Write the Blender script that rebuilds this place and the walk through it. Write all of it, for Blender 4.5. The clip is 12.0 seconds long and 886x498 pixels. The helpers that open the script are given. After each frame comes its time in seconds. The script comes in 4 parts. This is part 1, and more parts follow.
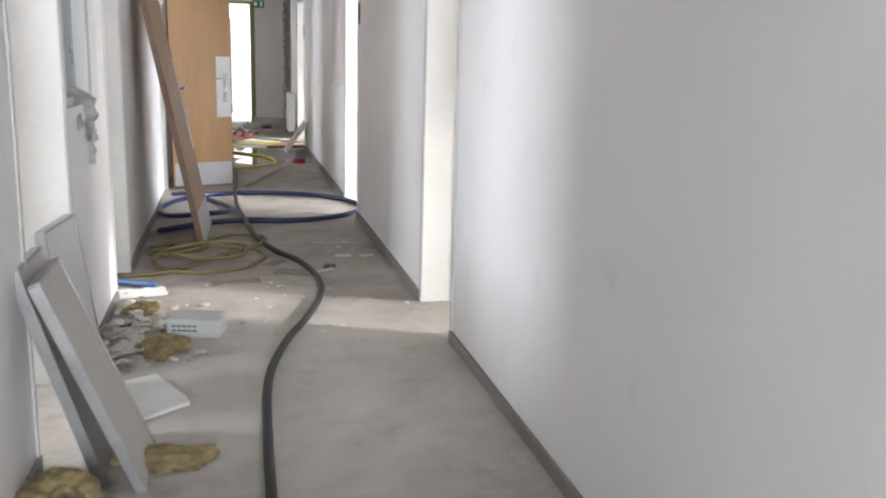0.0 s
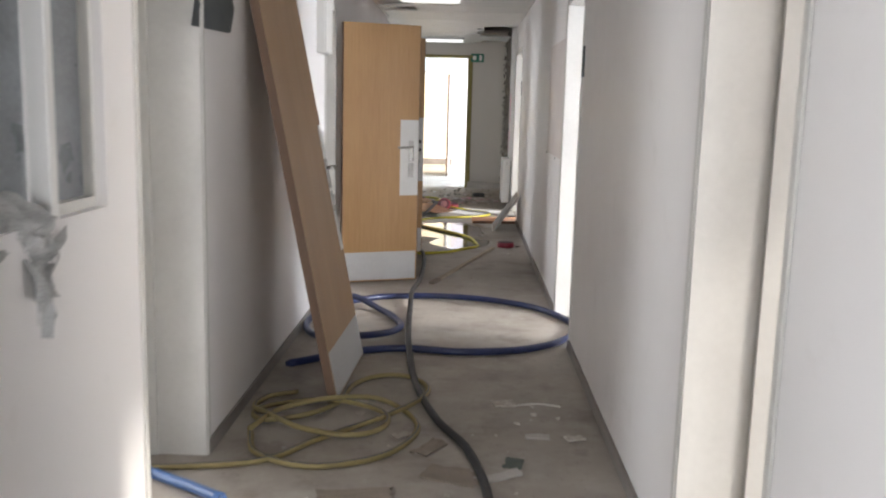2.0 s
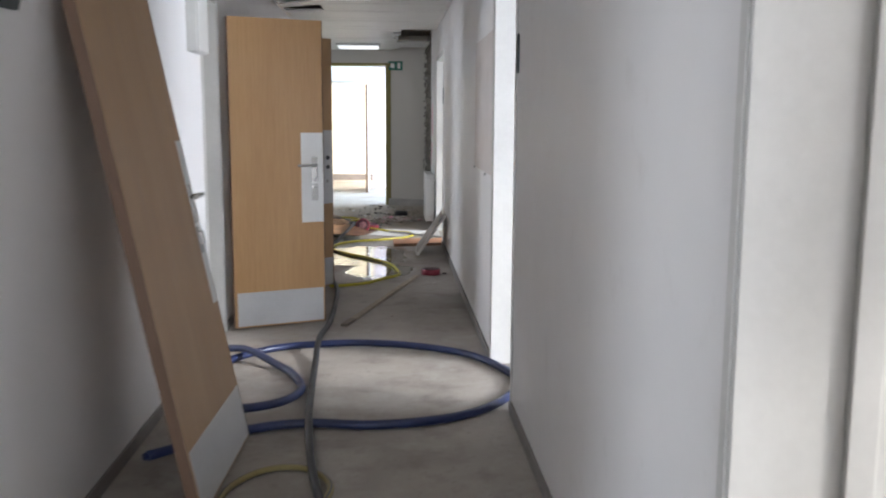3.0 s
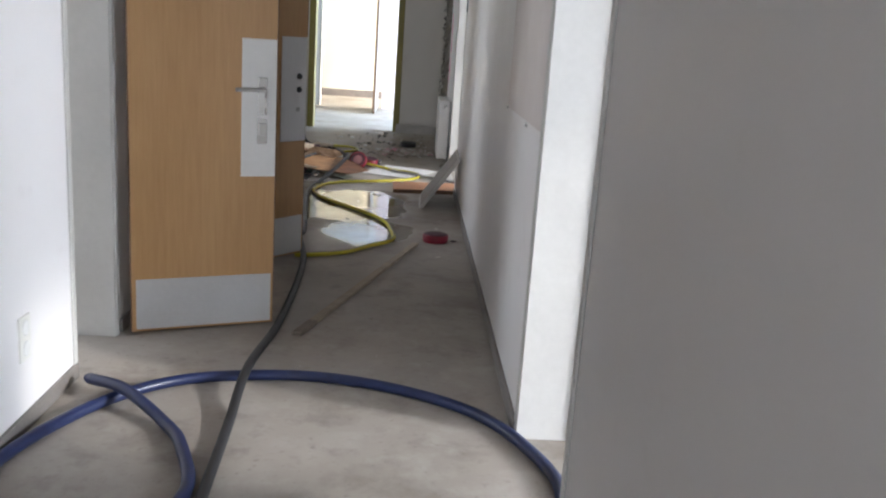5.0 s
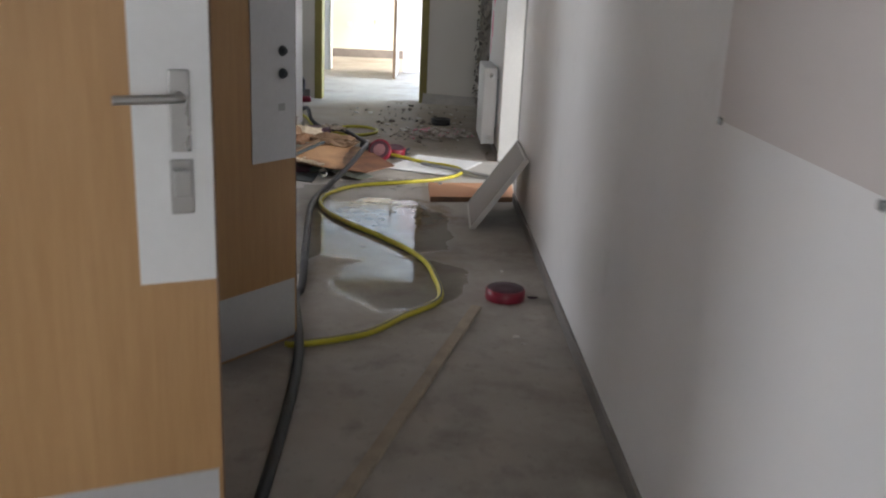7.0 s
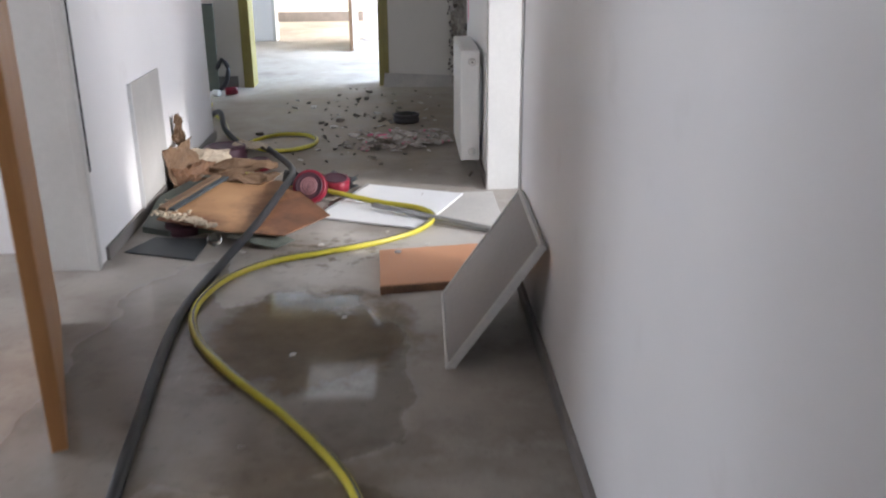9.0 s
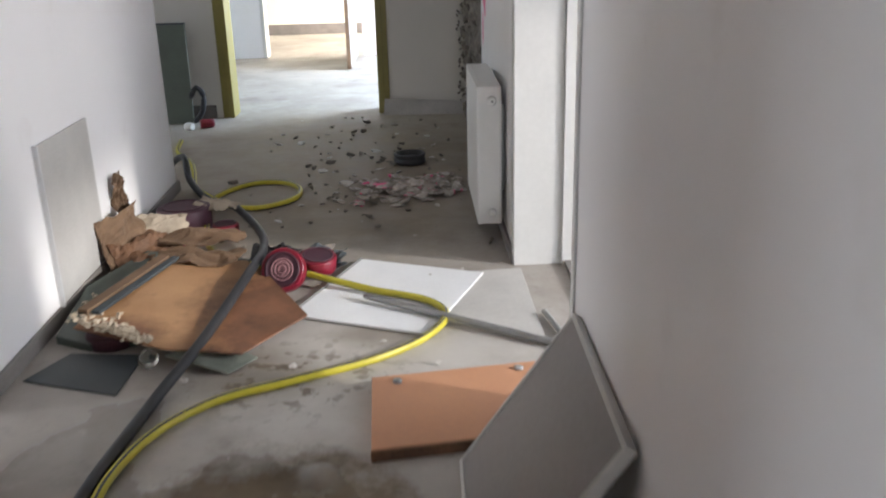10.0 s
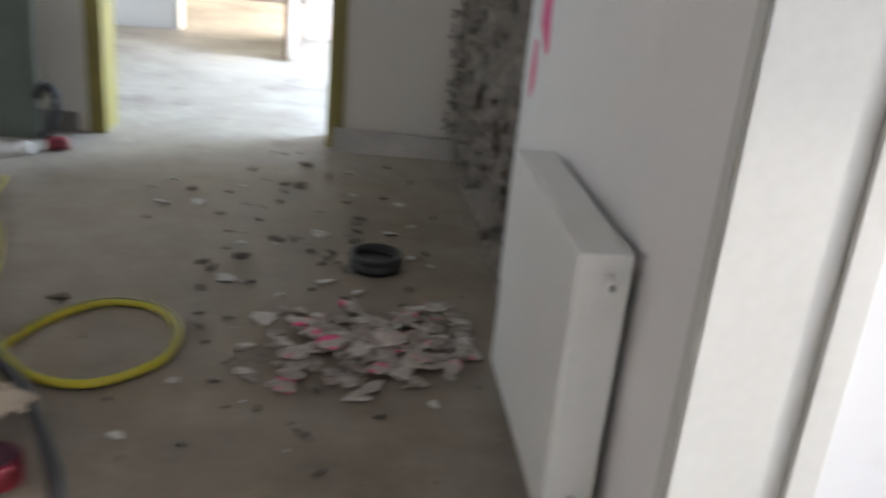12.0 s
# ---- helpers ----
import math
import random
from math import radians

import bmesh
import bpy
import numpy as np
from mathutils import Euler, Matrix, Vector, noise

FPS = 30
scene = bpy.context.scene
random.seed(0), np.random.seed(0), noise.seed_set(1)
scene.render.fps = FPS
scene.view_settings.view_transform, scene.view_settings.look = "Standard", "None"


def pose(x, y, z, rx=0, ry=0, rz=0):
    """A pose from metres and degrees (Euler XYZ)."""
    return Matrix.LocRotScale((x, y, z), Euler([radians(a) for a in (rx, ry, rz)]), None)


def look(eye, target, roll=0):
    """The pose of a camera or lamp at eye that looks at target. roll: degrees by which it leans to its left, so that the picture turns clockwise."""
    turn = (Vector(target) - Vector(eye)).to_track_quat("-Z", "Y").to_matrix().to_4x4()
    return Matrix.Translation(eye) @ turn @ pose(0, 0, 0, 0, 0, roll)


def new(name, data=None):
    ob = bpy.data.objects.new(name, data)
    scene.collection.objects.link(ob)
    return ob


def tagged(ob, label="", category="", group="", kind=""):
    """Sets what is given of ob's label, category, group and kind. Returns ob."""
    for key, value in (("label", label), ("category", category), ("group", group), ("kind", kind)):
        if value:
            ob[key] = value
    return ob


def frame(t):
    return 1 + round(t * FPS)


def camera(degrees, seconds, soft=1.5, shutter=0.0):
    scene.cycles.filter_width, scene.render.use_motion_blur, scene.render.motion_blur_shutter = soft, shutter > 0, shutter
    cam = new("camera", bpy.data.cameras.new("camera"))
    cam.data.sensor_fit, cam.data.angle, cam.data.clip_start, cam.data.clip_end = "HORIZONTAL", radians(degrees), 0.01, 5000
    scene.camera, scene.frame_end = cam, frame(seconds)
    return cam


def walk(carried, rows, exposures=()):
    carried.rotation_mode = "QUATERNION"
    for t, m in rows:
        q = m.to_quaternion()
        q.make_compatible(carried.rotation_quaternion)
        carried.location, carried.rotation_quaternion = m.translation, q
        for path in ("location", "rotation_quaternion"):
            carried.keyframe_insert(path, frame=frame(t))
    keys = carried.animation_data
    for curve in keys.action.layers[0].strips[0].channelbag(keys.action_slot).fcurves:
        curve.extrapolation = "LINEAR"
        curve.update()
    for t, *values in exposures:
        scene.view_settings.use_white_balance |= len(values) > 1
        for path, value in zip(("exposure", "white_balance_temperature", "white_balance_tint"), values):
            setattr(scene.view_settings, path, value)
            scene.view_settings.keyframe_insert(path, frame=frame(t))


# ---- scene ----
cam = camera(53.1, 12.0, 2.0, 0.5)
PATH = [
    (0, (0.073, -0.071, 1.349), (0.529, 1.829, 0.923), 1.6),
    (0.5, (0.149, 0.494, 1.4), (0.547, 2.4, 0.94), 2.0),
    (1, (0.292, 1.02, 1.415), (0.377, 2.967, 0.965), 0.5),
    (1.5, (0.328, 1.606, 1.402), (0.336, 3.543, 0.905), 3.9),
    (2, (0.436, 2.157, 1.404), (0.392, 4.13, 1.083), 1.5),
    (2.5, (0.443, 2.701, 1.385), (0.438, 4.671, 1.039), 1.6),
    (3, (0.514, 3.226, 1.373), (0.631, 5.201, 1.083), 0.3),
    (5, (0.641, 5.253, 1.354), (0.736, 7.195, 0.882), 3.9),
    (5.5, (0.657, 5.761, 1.336), (0.629, 7.682, 0.783), 1.6),
    (6, (0.55, 6.268, 1.287), (0.469, 8.183, 0.715), 2.3),
    (6.5, (0.477, 6.819, 1.299), (0.53, 8.737, 0.736), 3.1),
    (8.5, (0.598, 9.153, 1.292), (0.629, 11.04, 0.631), 0.9),
    (9, (0.661, 9.677, 1.294), (0.737, 11.556, 0.613), -0.5),
    (9.5, (0.667, 10.239, 1.301), (0.664, 12.131, 0.653), -0.2),
    (10, (0.688, 10.776, 1.291), (0.745, 12.658, 0.616), -1.5),
    (10.5, (0.65, 11.284, 1.293), (0.494, 13.166, 0.634), -1.8),
    (11, (0.619, 11.855, 1.325), (0.697, 13.738, 0.655), 0.1),
    (11.5, (0.534, 12.465, 1.292), (0.391, 14.343, 0.62), -0.8),
    (12, (0.524, 12.995, 1.247), (0.760, 14.842, 0.513), 5.5),
]
walk(cam, [(t, look(eye, target, roll)) for t, eye, target, roll in PATH], exposures=(
    (0.0, 0.80, 6420, 10), (0.5, 0.78, 6500, 10), (1.0, 0.66, 6600, 10), (2.0, 0.48, 6750, 11), (2.5, 0.36, 6880, 11), (3.0, 0.32, 6250, 10), (5.0, 0.13, 6300, 10),
    (5.5, 0.06, 6450, 10), (6.5, 0.02, 6520, 10), (8.5, 0.45, 6250, 12), (9.0, 0.45, 6220, 13), (10.0, 0.3, 6400, 11), (10.5, 0.2, 6250, 11), (11.0, 0.0, 6300, 11), (11.5, 0.06, 6350, 11), (12.0, 0.36, 6500, 10)))

# ---------------- light ----------------
world = bpy.data.worlds.new("sky")
scene.world = world
world.use_nodes = True
wn = world.node_tree
sky = wn.nodes.new("ShaderNodeTexSky")
sky.sky_type = "NISHITA"
sky.sun_disc = False
sky.sun_elevation, sky.sun_rotation = radians(19.6), radians(110.8)
wn.links.new(sky.outputs[0], wn.nodes["Background"].inputs[0])
wn.nodes["Background"].inputs[1].default_value = 0.12


def window_light(x, y, z, rx, ry, rz, w, h, watts, colour=(0.875, 0.92, 1.0)):
    """Daylight through a window opening."""
    d = bpy.data.lights.new("window_light", "AREA")
    d.shape, d.size, d.size_y, d.energy, d.color = "RECTANGLE", w, h, watts, colour
    ob = new("window_light", d)
    ob.matrix_world = pose(x, y, z, rx, ry, rz)
    return ob


# hazy low sun through the windows of the right-hand rooms
sun_data = bpy.data.lights.new("sun", "SUN")
sun_data.energy, sun_data.angle, sun_data.color = 2.1, radians(3.0), (1.0, 0.96, 0.90)
sun = new("sun", sun_data)
sun.matrix_world = Matrix.Translation((12, -4, 6)) @ Vector((-1.0, 0.38, -0.378)).to_track_quat("-Z", "Y").to_matrix().to_4x4()

# lamps fill the window openings of the rooms: (x, y, turn, width, height, watts, colour)
RIGHT, LEFT = (0, 90, 0), (0, -90, 0)
COOL, PALE = (0.80, 0.88, 1.0), (0.875, 0.92, 1.0)
for wx, wy, turn, ww, wh, watts, tone in (
    (4.85, 2.9, RIGHT, 1.4, 1.9, 115, PALE), (4.85, 6.5, RIGHT, 1.3, 1.9, 250, COOL), (4.85, 12.1, RIGHT, 1.6, 1.9, 135, COOL),
    (-4.35, 2.9, LEFT, 1.2, 1.8, 150, PALE), (-4.35, 5.4, LEFT, 1.5, 1.8, 95, PALE), (-4.35, 9.2, LEFT, 1.5, 1.8, 90, PALE), (-4.35, 12.4, LEFT, 1.5, 1.8, 75, PALE), (-4.35, 16.55, LEFT, 1.5, 1.8, 24, PALE),
):
    window_light(wx, wy, 1.55, *turn, ww, wh, watts, tone)
window_light(2.95, 19.1, 1.6, 0, 90, 0, 1.6, 1.8, 340, (0.60, 0.78, 1.0))
window_light(3.9, 22.18, 1.6, 0, 90, 0, 1.6, 1.8, 520, (1.0, 0.98, 0.94))
# unseen lamp added behind the camera to raise the corridor's ambient light
window_light(0.3, -4.9, 1.6, 90, 0, 0, 1.5, 1.5, 165)

# ---------------- materials ----------------


class Mat:
    """A small wrapper round a node material."""

    def __init__(self, name, rough=0.6, metal=0.0, spec=0.5):
        self.m = bpy.data.materials.new(name)
        self.m.use_nodes = True
        self.t = self.m.node_tree
        self.b = self.t.nodes["Principled BSDF"]
        self.b.inputs["Roughness"].default_value = rough
        self.b.inputs["Metallic"].default_value = metal
        self.b.inputs["Specular IOR Level"].default_value = spec
        self.co = self.t.nodes.new("ShaderNodeTexCoord").outputs["Object"]

    def world(self):
        self.co = self.t.nodes.new("ShaderNodeNewGeometry").outputs["Position"]
        return self

    def link(self, a, b):
        self.t.links.new(a, b)

    def noise(self, scale, detail=4.0, stretch=(1, 1, 1), rough=0.55):
        mp = self.t.nodes.new("ShaderNodeMapping")
        mp.inputs["Scale"].default_value = stretch
        self.link(self.co, mp.inputs[0])
        n = self.t.nodes.new("ShaderNodeTexNoise")
        n.inputs["Scale"].default_value, n.inputs["Detail"].default_value, n.inputs["Roughness"].default_value = scale, detail, rough
        self.link(mp.outputs[0], n.inputs["Vector"])
        return n.outputs["Fac"]

    def ramp(self, fac, lo, hi, a=0.0, b=1.0):
        r = self.t.nodes.new("ShaderNodeMapRange")
        for k, v in zip((1, 2, 3, 4), (lo, hi, a, b)):
            r.inputs[k].default_value = v
        self.link(fac, r.inputs[0])
        return r.outputs[0]

    def math(self, op, a, b=0.0):
        n = self.t.nodes.new("ShaderNodeMath")
        n.operation = op
        for i, v in enumerate((a, b)):
            if isinstance(v, (int, float)):
                n.inputs[i].default_value = v
            else:
                self.link(v, n.inputs[i])
        return n.outputs[0]

    def mix(self, fac, a, b):
        n = self.t.nodes.new("ShaderNodeMix")
        n.data_type = "RGBA"
        for i, v in ((0, fac), (6, a), (7, b)):
            if isinstance(v, tuple):
                n.inputs[i].default_value = (*v, 1.0)
            elif isinstance(v, (int, float)):
                n.inputs[i].default_value = v
            else:
                self.link(v, n.inputs[i])
        return n.outputs[2]

    def colour(self, c):
        if isinstance(c, tuple):
            self.b.inputs["Base Color"].default_value = (*c, 1.0)
        else:
            self.link(c, self.b.inputs["Base Color"])
        return self

    def bump(self, fac, strength=0.2, distance=0.01):
        n = self.t.nodes.new("ShaderNodeBump")
        n.inputs["Strength"].default_value, n.inputs["Distance"].default_value = strength, distance
        self.link(fac, n.inputs["Height"])
        self.link(n.outputs[0], self.b.inputs["Normal"])
        return self

    def blob(self, cx, cy, rx, ry, edge, wob):
        """1 inside a ragged ellipse on the floor, 0 outside."""
        sx = self.t.nodes.new("ShaderNodeSeparateXYZ")
        self.link(self.co, sx.inputs[0])
        dx = self.math("DIVIDE", self.math("SUBTRACT", sx.outputs[0], cx), rx)
        dy = self.math("DIVIDE", self.math("SUBTRACT", sx.outputs[1], cy), ry)
        d = self.math("SQRT", self.math("ADD", self.math("MULTIPLY", dx, dx), self.math("MULTIPLY", dy, dy)))
        d = self.math("ADD", d, self.math("MULTIPLY", self.math("SUBTRACT", wob, 0.5), 1.3))
        return self.ramp(d, 1.0 + edge, 1.0 - edge)


def plain(name, c, rough=0.6, metal=0.0, var=0.12, scale=6.0, bump=0.05, spec=0.5):
    """A surface with soft variation at two scales and a fine relief."""
    m = Mat(name, rough, metal, spec)
    n1, n2 = m.noise(scale, 5), m.noise(scale * 14, 3)
    f = m.math("ADD", m.math("MULTIPLY", n1, 0.65), m.math("MULTIPLY", n2, 0.35))
    lo, hi = tuple(v * (1 - var) for v in c), tuple(min(1, v * (1 + var)) for v in c)
    m.colour(m.mix(m.ramp(f, 0.35, 0.65), lo, hi))
    m.link(m.ramp(n1, 0.3, 0.7, rough * 0.85, min(1, rough * 1.15)), m.b.inputs["Roughness"])
    m.bump(n2, bump, 0.004)
    return m.m


def paint(name, c, dirt=(0.45, 0.41, 0.36)):
    """Wall paint with roller relief, scuffs and faint smears."""
    m = Mat(name, 0.5, spec=0.35).world()
    big, mid, fine = m.noise(0.9, 3), m.noise(5, 6), m.noise(160, 2)
    base = m.mix(m.ramp(big, 0.3, 0.7), tuple(v * 0.95 for v in c), c)
    scuff = m.math("MULTIPLY", m.ramp(mid, 0.62, 0.78), 0.16)
    m.colour(m.mix(scuff, base, dirt))
    m.link(m.ramp(mid, 0.3, 0.7, 0.38, 0.6), m.b.inputs["Roughness"])
    return m.bump(m.math("ADD", fine, m.math("MULTIPLY", mid, 1.5)), 0.08, 0.003).m


def veneer(name, a, b, rough=0.35):
    """Wood veneer with grain along the upright axis."""
    m = Mat(name, rough)
    g = m.noise(9, 6, (6, 6, 0.35), 0.65)
    w = m.noise(2.2, 3, (2.2, 2.2, 0.25))
    f = m.noise(60, 3, (5, 5, 0.15))
    k = m.math("ADD", m.math("MULTIPLY", g, 0.5), m.math("ADD", m.math("MULTIPLY", w, 0.35), m.math("MULTIPLY", f, 0.15)))
    m.colour(m.mix(m.ramp(k, 0.32, 0.68), a, b))
    m.link(m.ramp(g, 0.3, 0.7, rough * 0.8, rough * 1.3), m.b.inputs["Roughness"])
    return m.bump(f, 0.04, 0.002).m


def floor_material():
    """Dusty screed with stains and a wet patch."""
    m = Mat("screed", 0.7, spec=0.4).world()
    big, mid, fine, grit = m.noise(0.8, 5), m.noise(4.5, 7, rough=0.65), m.noise(30, 5), m.noise(190, 2)
    c = m.mix(m.ramp(big, 0.3, 0.7), (0.27, 0.237, 0.205), (0.43, 0.387, 0.34))
    blot = m.noise(2.1, 6, rough=0.62)
    c = m.mix(m.math("MULTIPLY", m.ramp(blot, 0.52, 0.66), 0.55), c, (0.47, 0.435, 0.39))
    c = m.mix(m.math("MULTIPLY", m.ramp(blot, 0.46, 0.34), 0.55), c, (0.185, 0.155, 0.13))
    c = m.mix(m.math("MULTIPLY", m.ramp(mid, 0.54, 0.70), 0.7), c, (0.44, 0.41, 0.37))
    c = m.mix(m.math("MULTIPLY", m.ramp(mid, 0.44, 0.3), 0.5), c, (0.15, 0.125, 0.10))
    c = m.mix(m.math("MULTIPLY", m.ramp(fine, 0.6, 0.72), 0.35), c, (0.16, 0.14, 0.12))
    wob, wob2 = m.noise(2.6, 5), m.noise(6, 6, rough=0.7)
    # plaster dust by the third doorway, and a paler area near the start
    paler_area = m.math("MAXIMUM", m.blob(0.45, 13.25, 0.85, 0.62, 0.35, wob), m.blob(0.15, 3.5, 0.9, 1.25, 0.4, wob))
    c = m.mix(m.math("MULTIPLY", paler_area, m.ramp(mid, 0.3, 0.65, 0.35, 0.85)), c, (0.54, 0.51, 0.465))
    c = m.mix(m.math("MULTIPLY", m.blob(0.1, 16.0, 1.3, 1.5, 0.4, wob), 0.5), c, (0.35, 0.29, 0.22))
    prints = m.math("MULTIPLY", m.blob(0.28, 13.25, 0.28, 0.22, 0.5, wob2), m.ramp(m.noise(17, 4), 0.54, 0.6))
    c = m.mix(m.math("MULTIPLY", prints, 0.75), c, (0.13, 0.095, 0.065))
    wet = m.blob(0.26, 12.15, 0.40, 0.62, 0.06, wob)
    for args in ((-0.22, 12.05, 0.22, 1.2), (0.42, 11.2, 0.3, 0.4)):
        wet = m.math("MAXIMUM", wet, m.blob(*args, 0.12, wob))
    mud = m.blob(0.32, 12.42, 0.36, 0.38, 0.16, wob2)
    mud = m.math("MAXIMUM", mud, m.math("MULTIPLY", m.blob(0.33, 11.43, 0.35, 0.3, 0.4, wob2), 0.7))
    mud = m.math("MAXIMUM", mud, m.math("MULTIPLY", m.blob(0.45, 15.9, 0.7, 1.2, 0.5, wob2), 0.6))
    for args in ((0.12, 13.3, 0.26, 0.16), (0.55, 13.55, 0.16, 0.1), (0.3, 14.75, 0.6, 0.25), (-0.1, 15.0, 0.3, 0.3), (0.1, 16.6, 0.7, 0.5)):
        mud = m.math("MAXIMUM", mud, m.math("MULTIPLY", m.blob(*args, 0.5, wob2), 0.55))
    c = m.mix(m.math("MULTIPLY", wet, 0.42), c, (0.10, 0.083, 0.065))
    c = m.mix(m.math("MULTIPLY", mud, 0.85), c, m.mix(m.ramp(mid, 0.35, 0.65), (0.085, 0.055, 0.026), (0.19, 0.135, 0.075)))
    m.colour(c)
    dry = m.ramp(mid, 0.3, 0.7, 0.5, 0.8)
    film = m.math("MULTIPLY", m.math("MULTIPLY", wet, m.ramp(wob2, 0.82, 0.70)), m.ramp(mud, 0.2, 1.0, 1.0, 0.97))
    r = m.t.nodes.new("ShaderNodeMix")
    m.link(film, r.inputs[0])
    m.link(dry, r.inputs[2])
    r.inputs[3].default_value = 0.04
    m.link(r.outputs[0], m.b.inputs["Roughness"])
    rel = m.math("MULTIPLY", m.math("ADD", m.math("MULTIPLY", mid, 1.2), m.math("ADD", m.math("MULTIPLY", fine, 0.5), m.math("MULTIPLY", grit, 0.3))), m.ramp(film, 0, 1, 1.0, 0.03))
    return m.bump(rel, 0.35, 0.006).m


def chip_material(name, a, b, c, share):
    """Broken plaster; a share of the pieces carries paint."""
    m = Mat(name, 0.85)
    rnd = m.t.nodes.new("ShaderNodeObjectInfo").outputs["Random"]
    n = m.noise(30, 4)
    tint = m.math("FRACT", m.math("MULTIPLY", rnd, 7.31))
    base = m.mix(m.math("ADD", m.math("MULTIPLY", m.ramp(n, 0.35, 0.65), 0.4), m.math("MULTIPLY", tint, 0.6)), a, b)
    pick = m.math("MULTIPLY", m.math("LESS_THAN", rnd, share), m.ramp(m.noise(14, 2), 0.47, 0.52))
    m.colour(m.mix(pick, base, c))
    return m.bump(n, 0.3, 0.003).m


WALL = paint("wall_paint", (0.83, 0.81, 0.80))
WALL_FAR = paint("cream_paint", (0.83, 0.82, 0.68))
WALL_RED = paint("rose_paint", (0.74, 0.60, 0.57))
REVEAL = plain("frame_paint", (0.62, 0.61, 0.58), 0.4, var=0.05, scale=3)
WALL_END = paint("dirty_wall_paint", (0.72, 0.675, 0.61))
SCREED = floor_material()
CEIL = plain("ceiling_panel", (0.74, 0.74, 0.71), 0.5, var=0.06, scale=2)
DARK = plain("dark_void", (0.03, 0.03, 0.03), 0.9)
SKIRT = plain("skirting_grey", (0.22, 0.20, 0.185), 0.55, var=0.2)
BEECH = veneer("beech_veneer", (0.42, 0.235, 0.095), (0.55, 0.335, 0.15))
BEECH_OLD = veneer("worn_veneer", (0.36, 0.22, 0.115), (0.52, 0.345, 0.20), 0.45)
LIPPING = veneer("dark_lipping", (0.13, 0.075, 0.045), (0.22, 0.13, 0.08), 0.5)
ORANGE_EDGE = veneer("orange_lipping", (0.42, 0.20, 0.07), (0.56, 0.29, 0.11), 0.45)
STEEL = plain("brushed_plate", (0.62, 0.62, 0.62), 0.42, 0.35, var=0.05, scale=4)
CHROME = plain("satin_chrome", (0.42, 0.41, 0.39), 0.3, 0.85, var=0.05)
YELLOW_FRAME = plain("ochre_paint", (0.27, 0.22, 0.055), 0.45, var=0.12)
WHITE_ENAMEL = plain("white_enamel", (0.80, 0.80, 0.78), 0.45, var=0.03, scale=3)
PLASTIC = plain("white_plastic", (0.78, 0.77, 0.72), 0.35, var=0.04)
BLUE = plain("blue_rubber", (0.016, 0.025, 0.08), 0.38, var=0.3, scale=9)
BLUE_LIGHT = plain("light_blue_rubber", (0.06, 0.125, 0.28), 0.38, var=0.2, scale=9)
BLACK = plain("black_rubber", (0.022, 0.022, 0.024), 0.5, var=0.4, scale=12)
YELLOW = plain("yellow_hose", (0.53, 0.46, 0.04), 0.38, var=0.12, scale=9)
YELLOW_OLD = plain("dusty_yellow_hose", (0.25, 0.20, 0.085), 0.55, var=0.22, scale=9)
STRIPE = plain("hose_stripe", (0.05, 0.055, 0.08), 0.4)
RED = plain("red_plastic", (0.20, 0.009, 0.024), 0.35, var=0.15)
CAP_SLOT = plain("faded_cap_slot", (0.40, 0.20, 0.21), 0.5)
TILE_DULL = plain("dusty_tile", (0.23, 0.19, 0.155), 0.7, var=0.25, scale=9)
SKIRT_LOOSE = plain("dusty_skirting", (0.40, 0.37, 0.34), 0.7, var=0.18, scale=5)
RED_DARK = plain("plum_plastic", (0.06, 0.018, 0.03), 0.55, var=0.3)
GREEN_SKIN = plain("peeled_backing", (0.17, 0.185, 0.155), 0.7, var=0.4, scale=16, bump=0.4)
GREEN_BOARD = plain("green_grey_board", (0.085, 0.105, 0.09), 0.6, var=0.2)
CRUMB = plain("pale_crumbs", (0.60, 0.50, 0.37), 0.85, var=0.15, scale=30)
BOX_GREY = plain("box_enamel", (0.50, 0.515, 0.49), 0.45, var=0.06)
BOARD_PALE = plain("green_grey_sheet", (0.125, 0.145, 0.115), 0.6, var=0.15)
SLATE = plain("slate_mat", (0.045, 0.055, 0.06), 0.55, var=0.2)
CARTON = plain("cardboard", (0.165, 0.10, 0.058), 0.85, var=0.25, scale=10, bump=0.2)
CARTON_PALE = plain("pale_cardboard", (0.40, 0.33, 0.25), 0.85, var=0.2, scale=12, bump=0.2)
PLY_DARK = plain("rotten_hardboard", (0.15, 0.075, 0.038), 0.7, var=0.45, scale=7, bump=0.25)


def hardboard_material():
    """Brown hardboard that has gone dark and rotten at one corner."""
    m = Mat("weathered_hardboard", 0.65).world()
    big, wob, fine = m.noise(4, 5), m.noise(7, 6, rough=0.7), m.noise(45, 4)
    c = m.mix(m.ramp(big, 0.3, 0.7), (0.36, 0.19, 0.085), (0.50, 0.285, 0.14))
    rot = m.math("MAXIMUM", m.blob(0.17, 13.62, 0.24, 0.46, 0.4, wob), m.math("MULTIPLY", m.blob(-0.36, 13.48, 0.20, 0.11, 0.3, wob), 0.9))
    c = m.mix(m.math("MULTIPLY", rot, 0.92), c, m.mix(m.ramp(wob, 0.35, 0.65), (0.085, 0.036, 0.02), (0.21, 0.085, 0.042)))
    c = m.mix(m.math("MULTIPLY", m.ramp(wob, 0.6, 0.75), 0.5), c, (0.16, 0.085, 0.045))
    return m.colour(c).bump(m.math("ADD", fine, wob), 0.3, 0.004).m


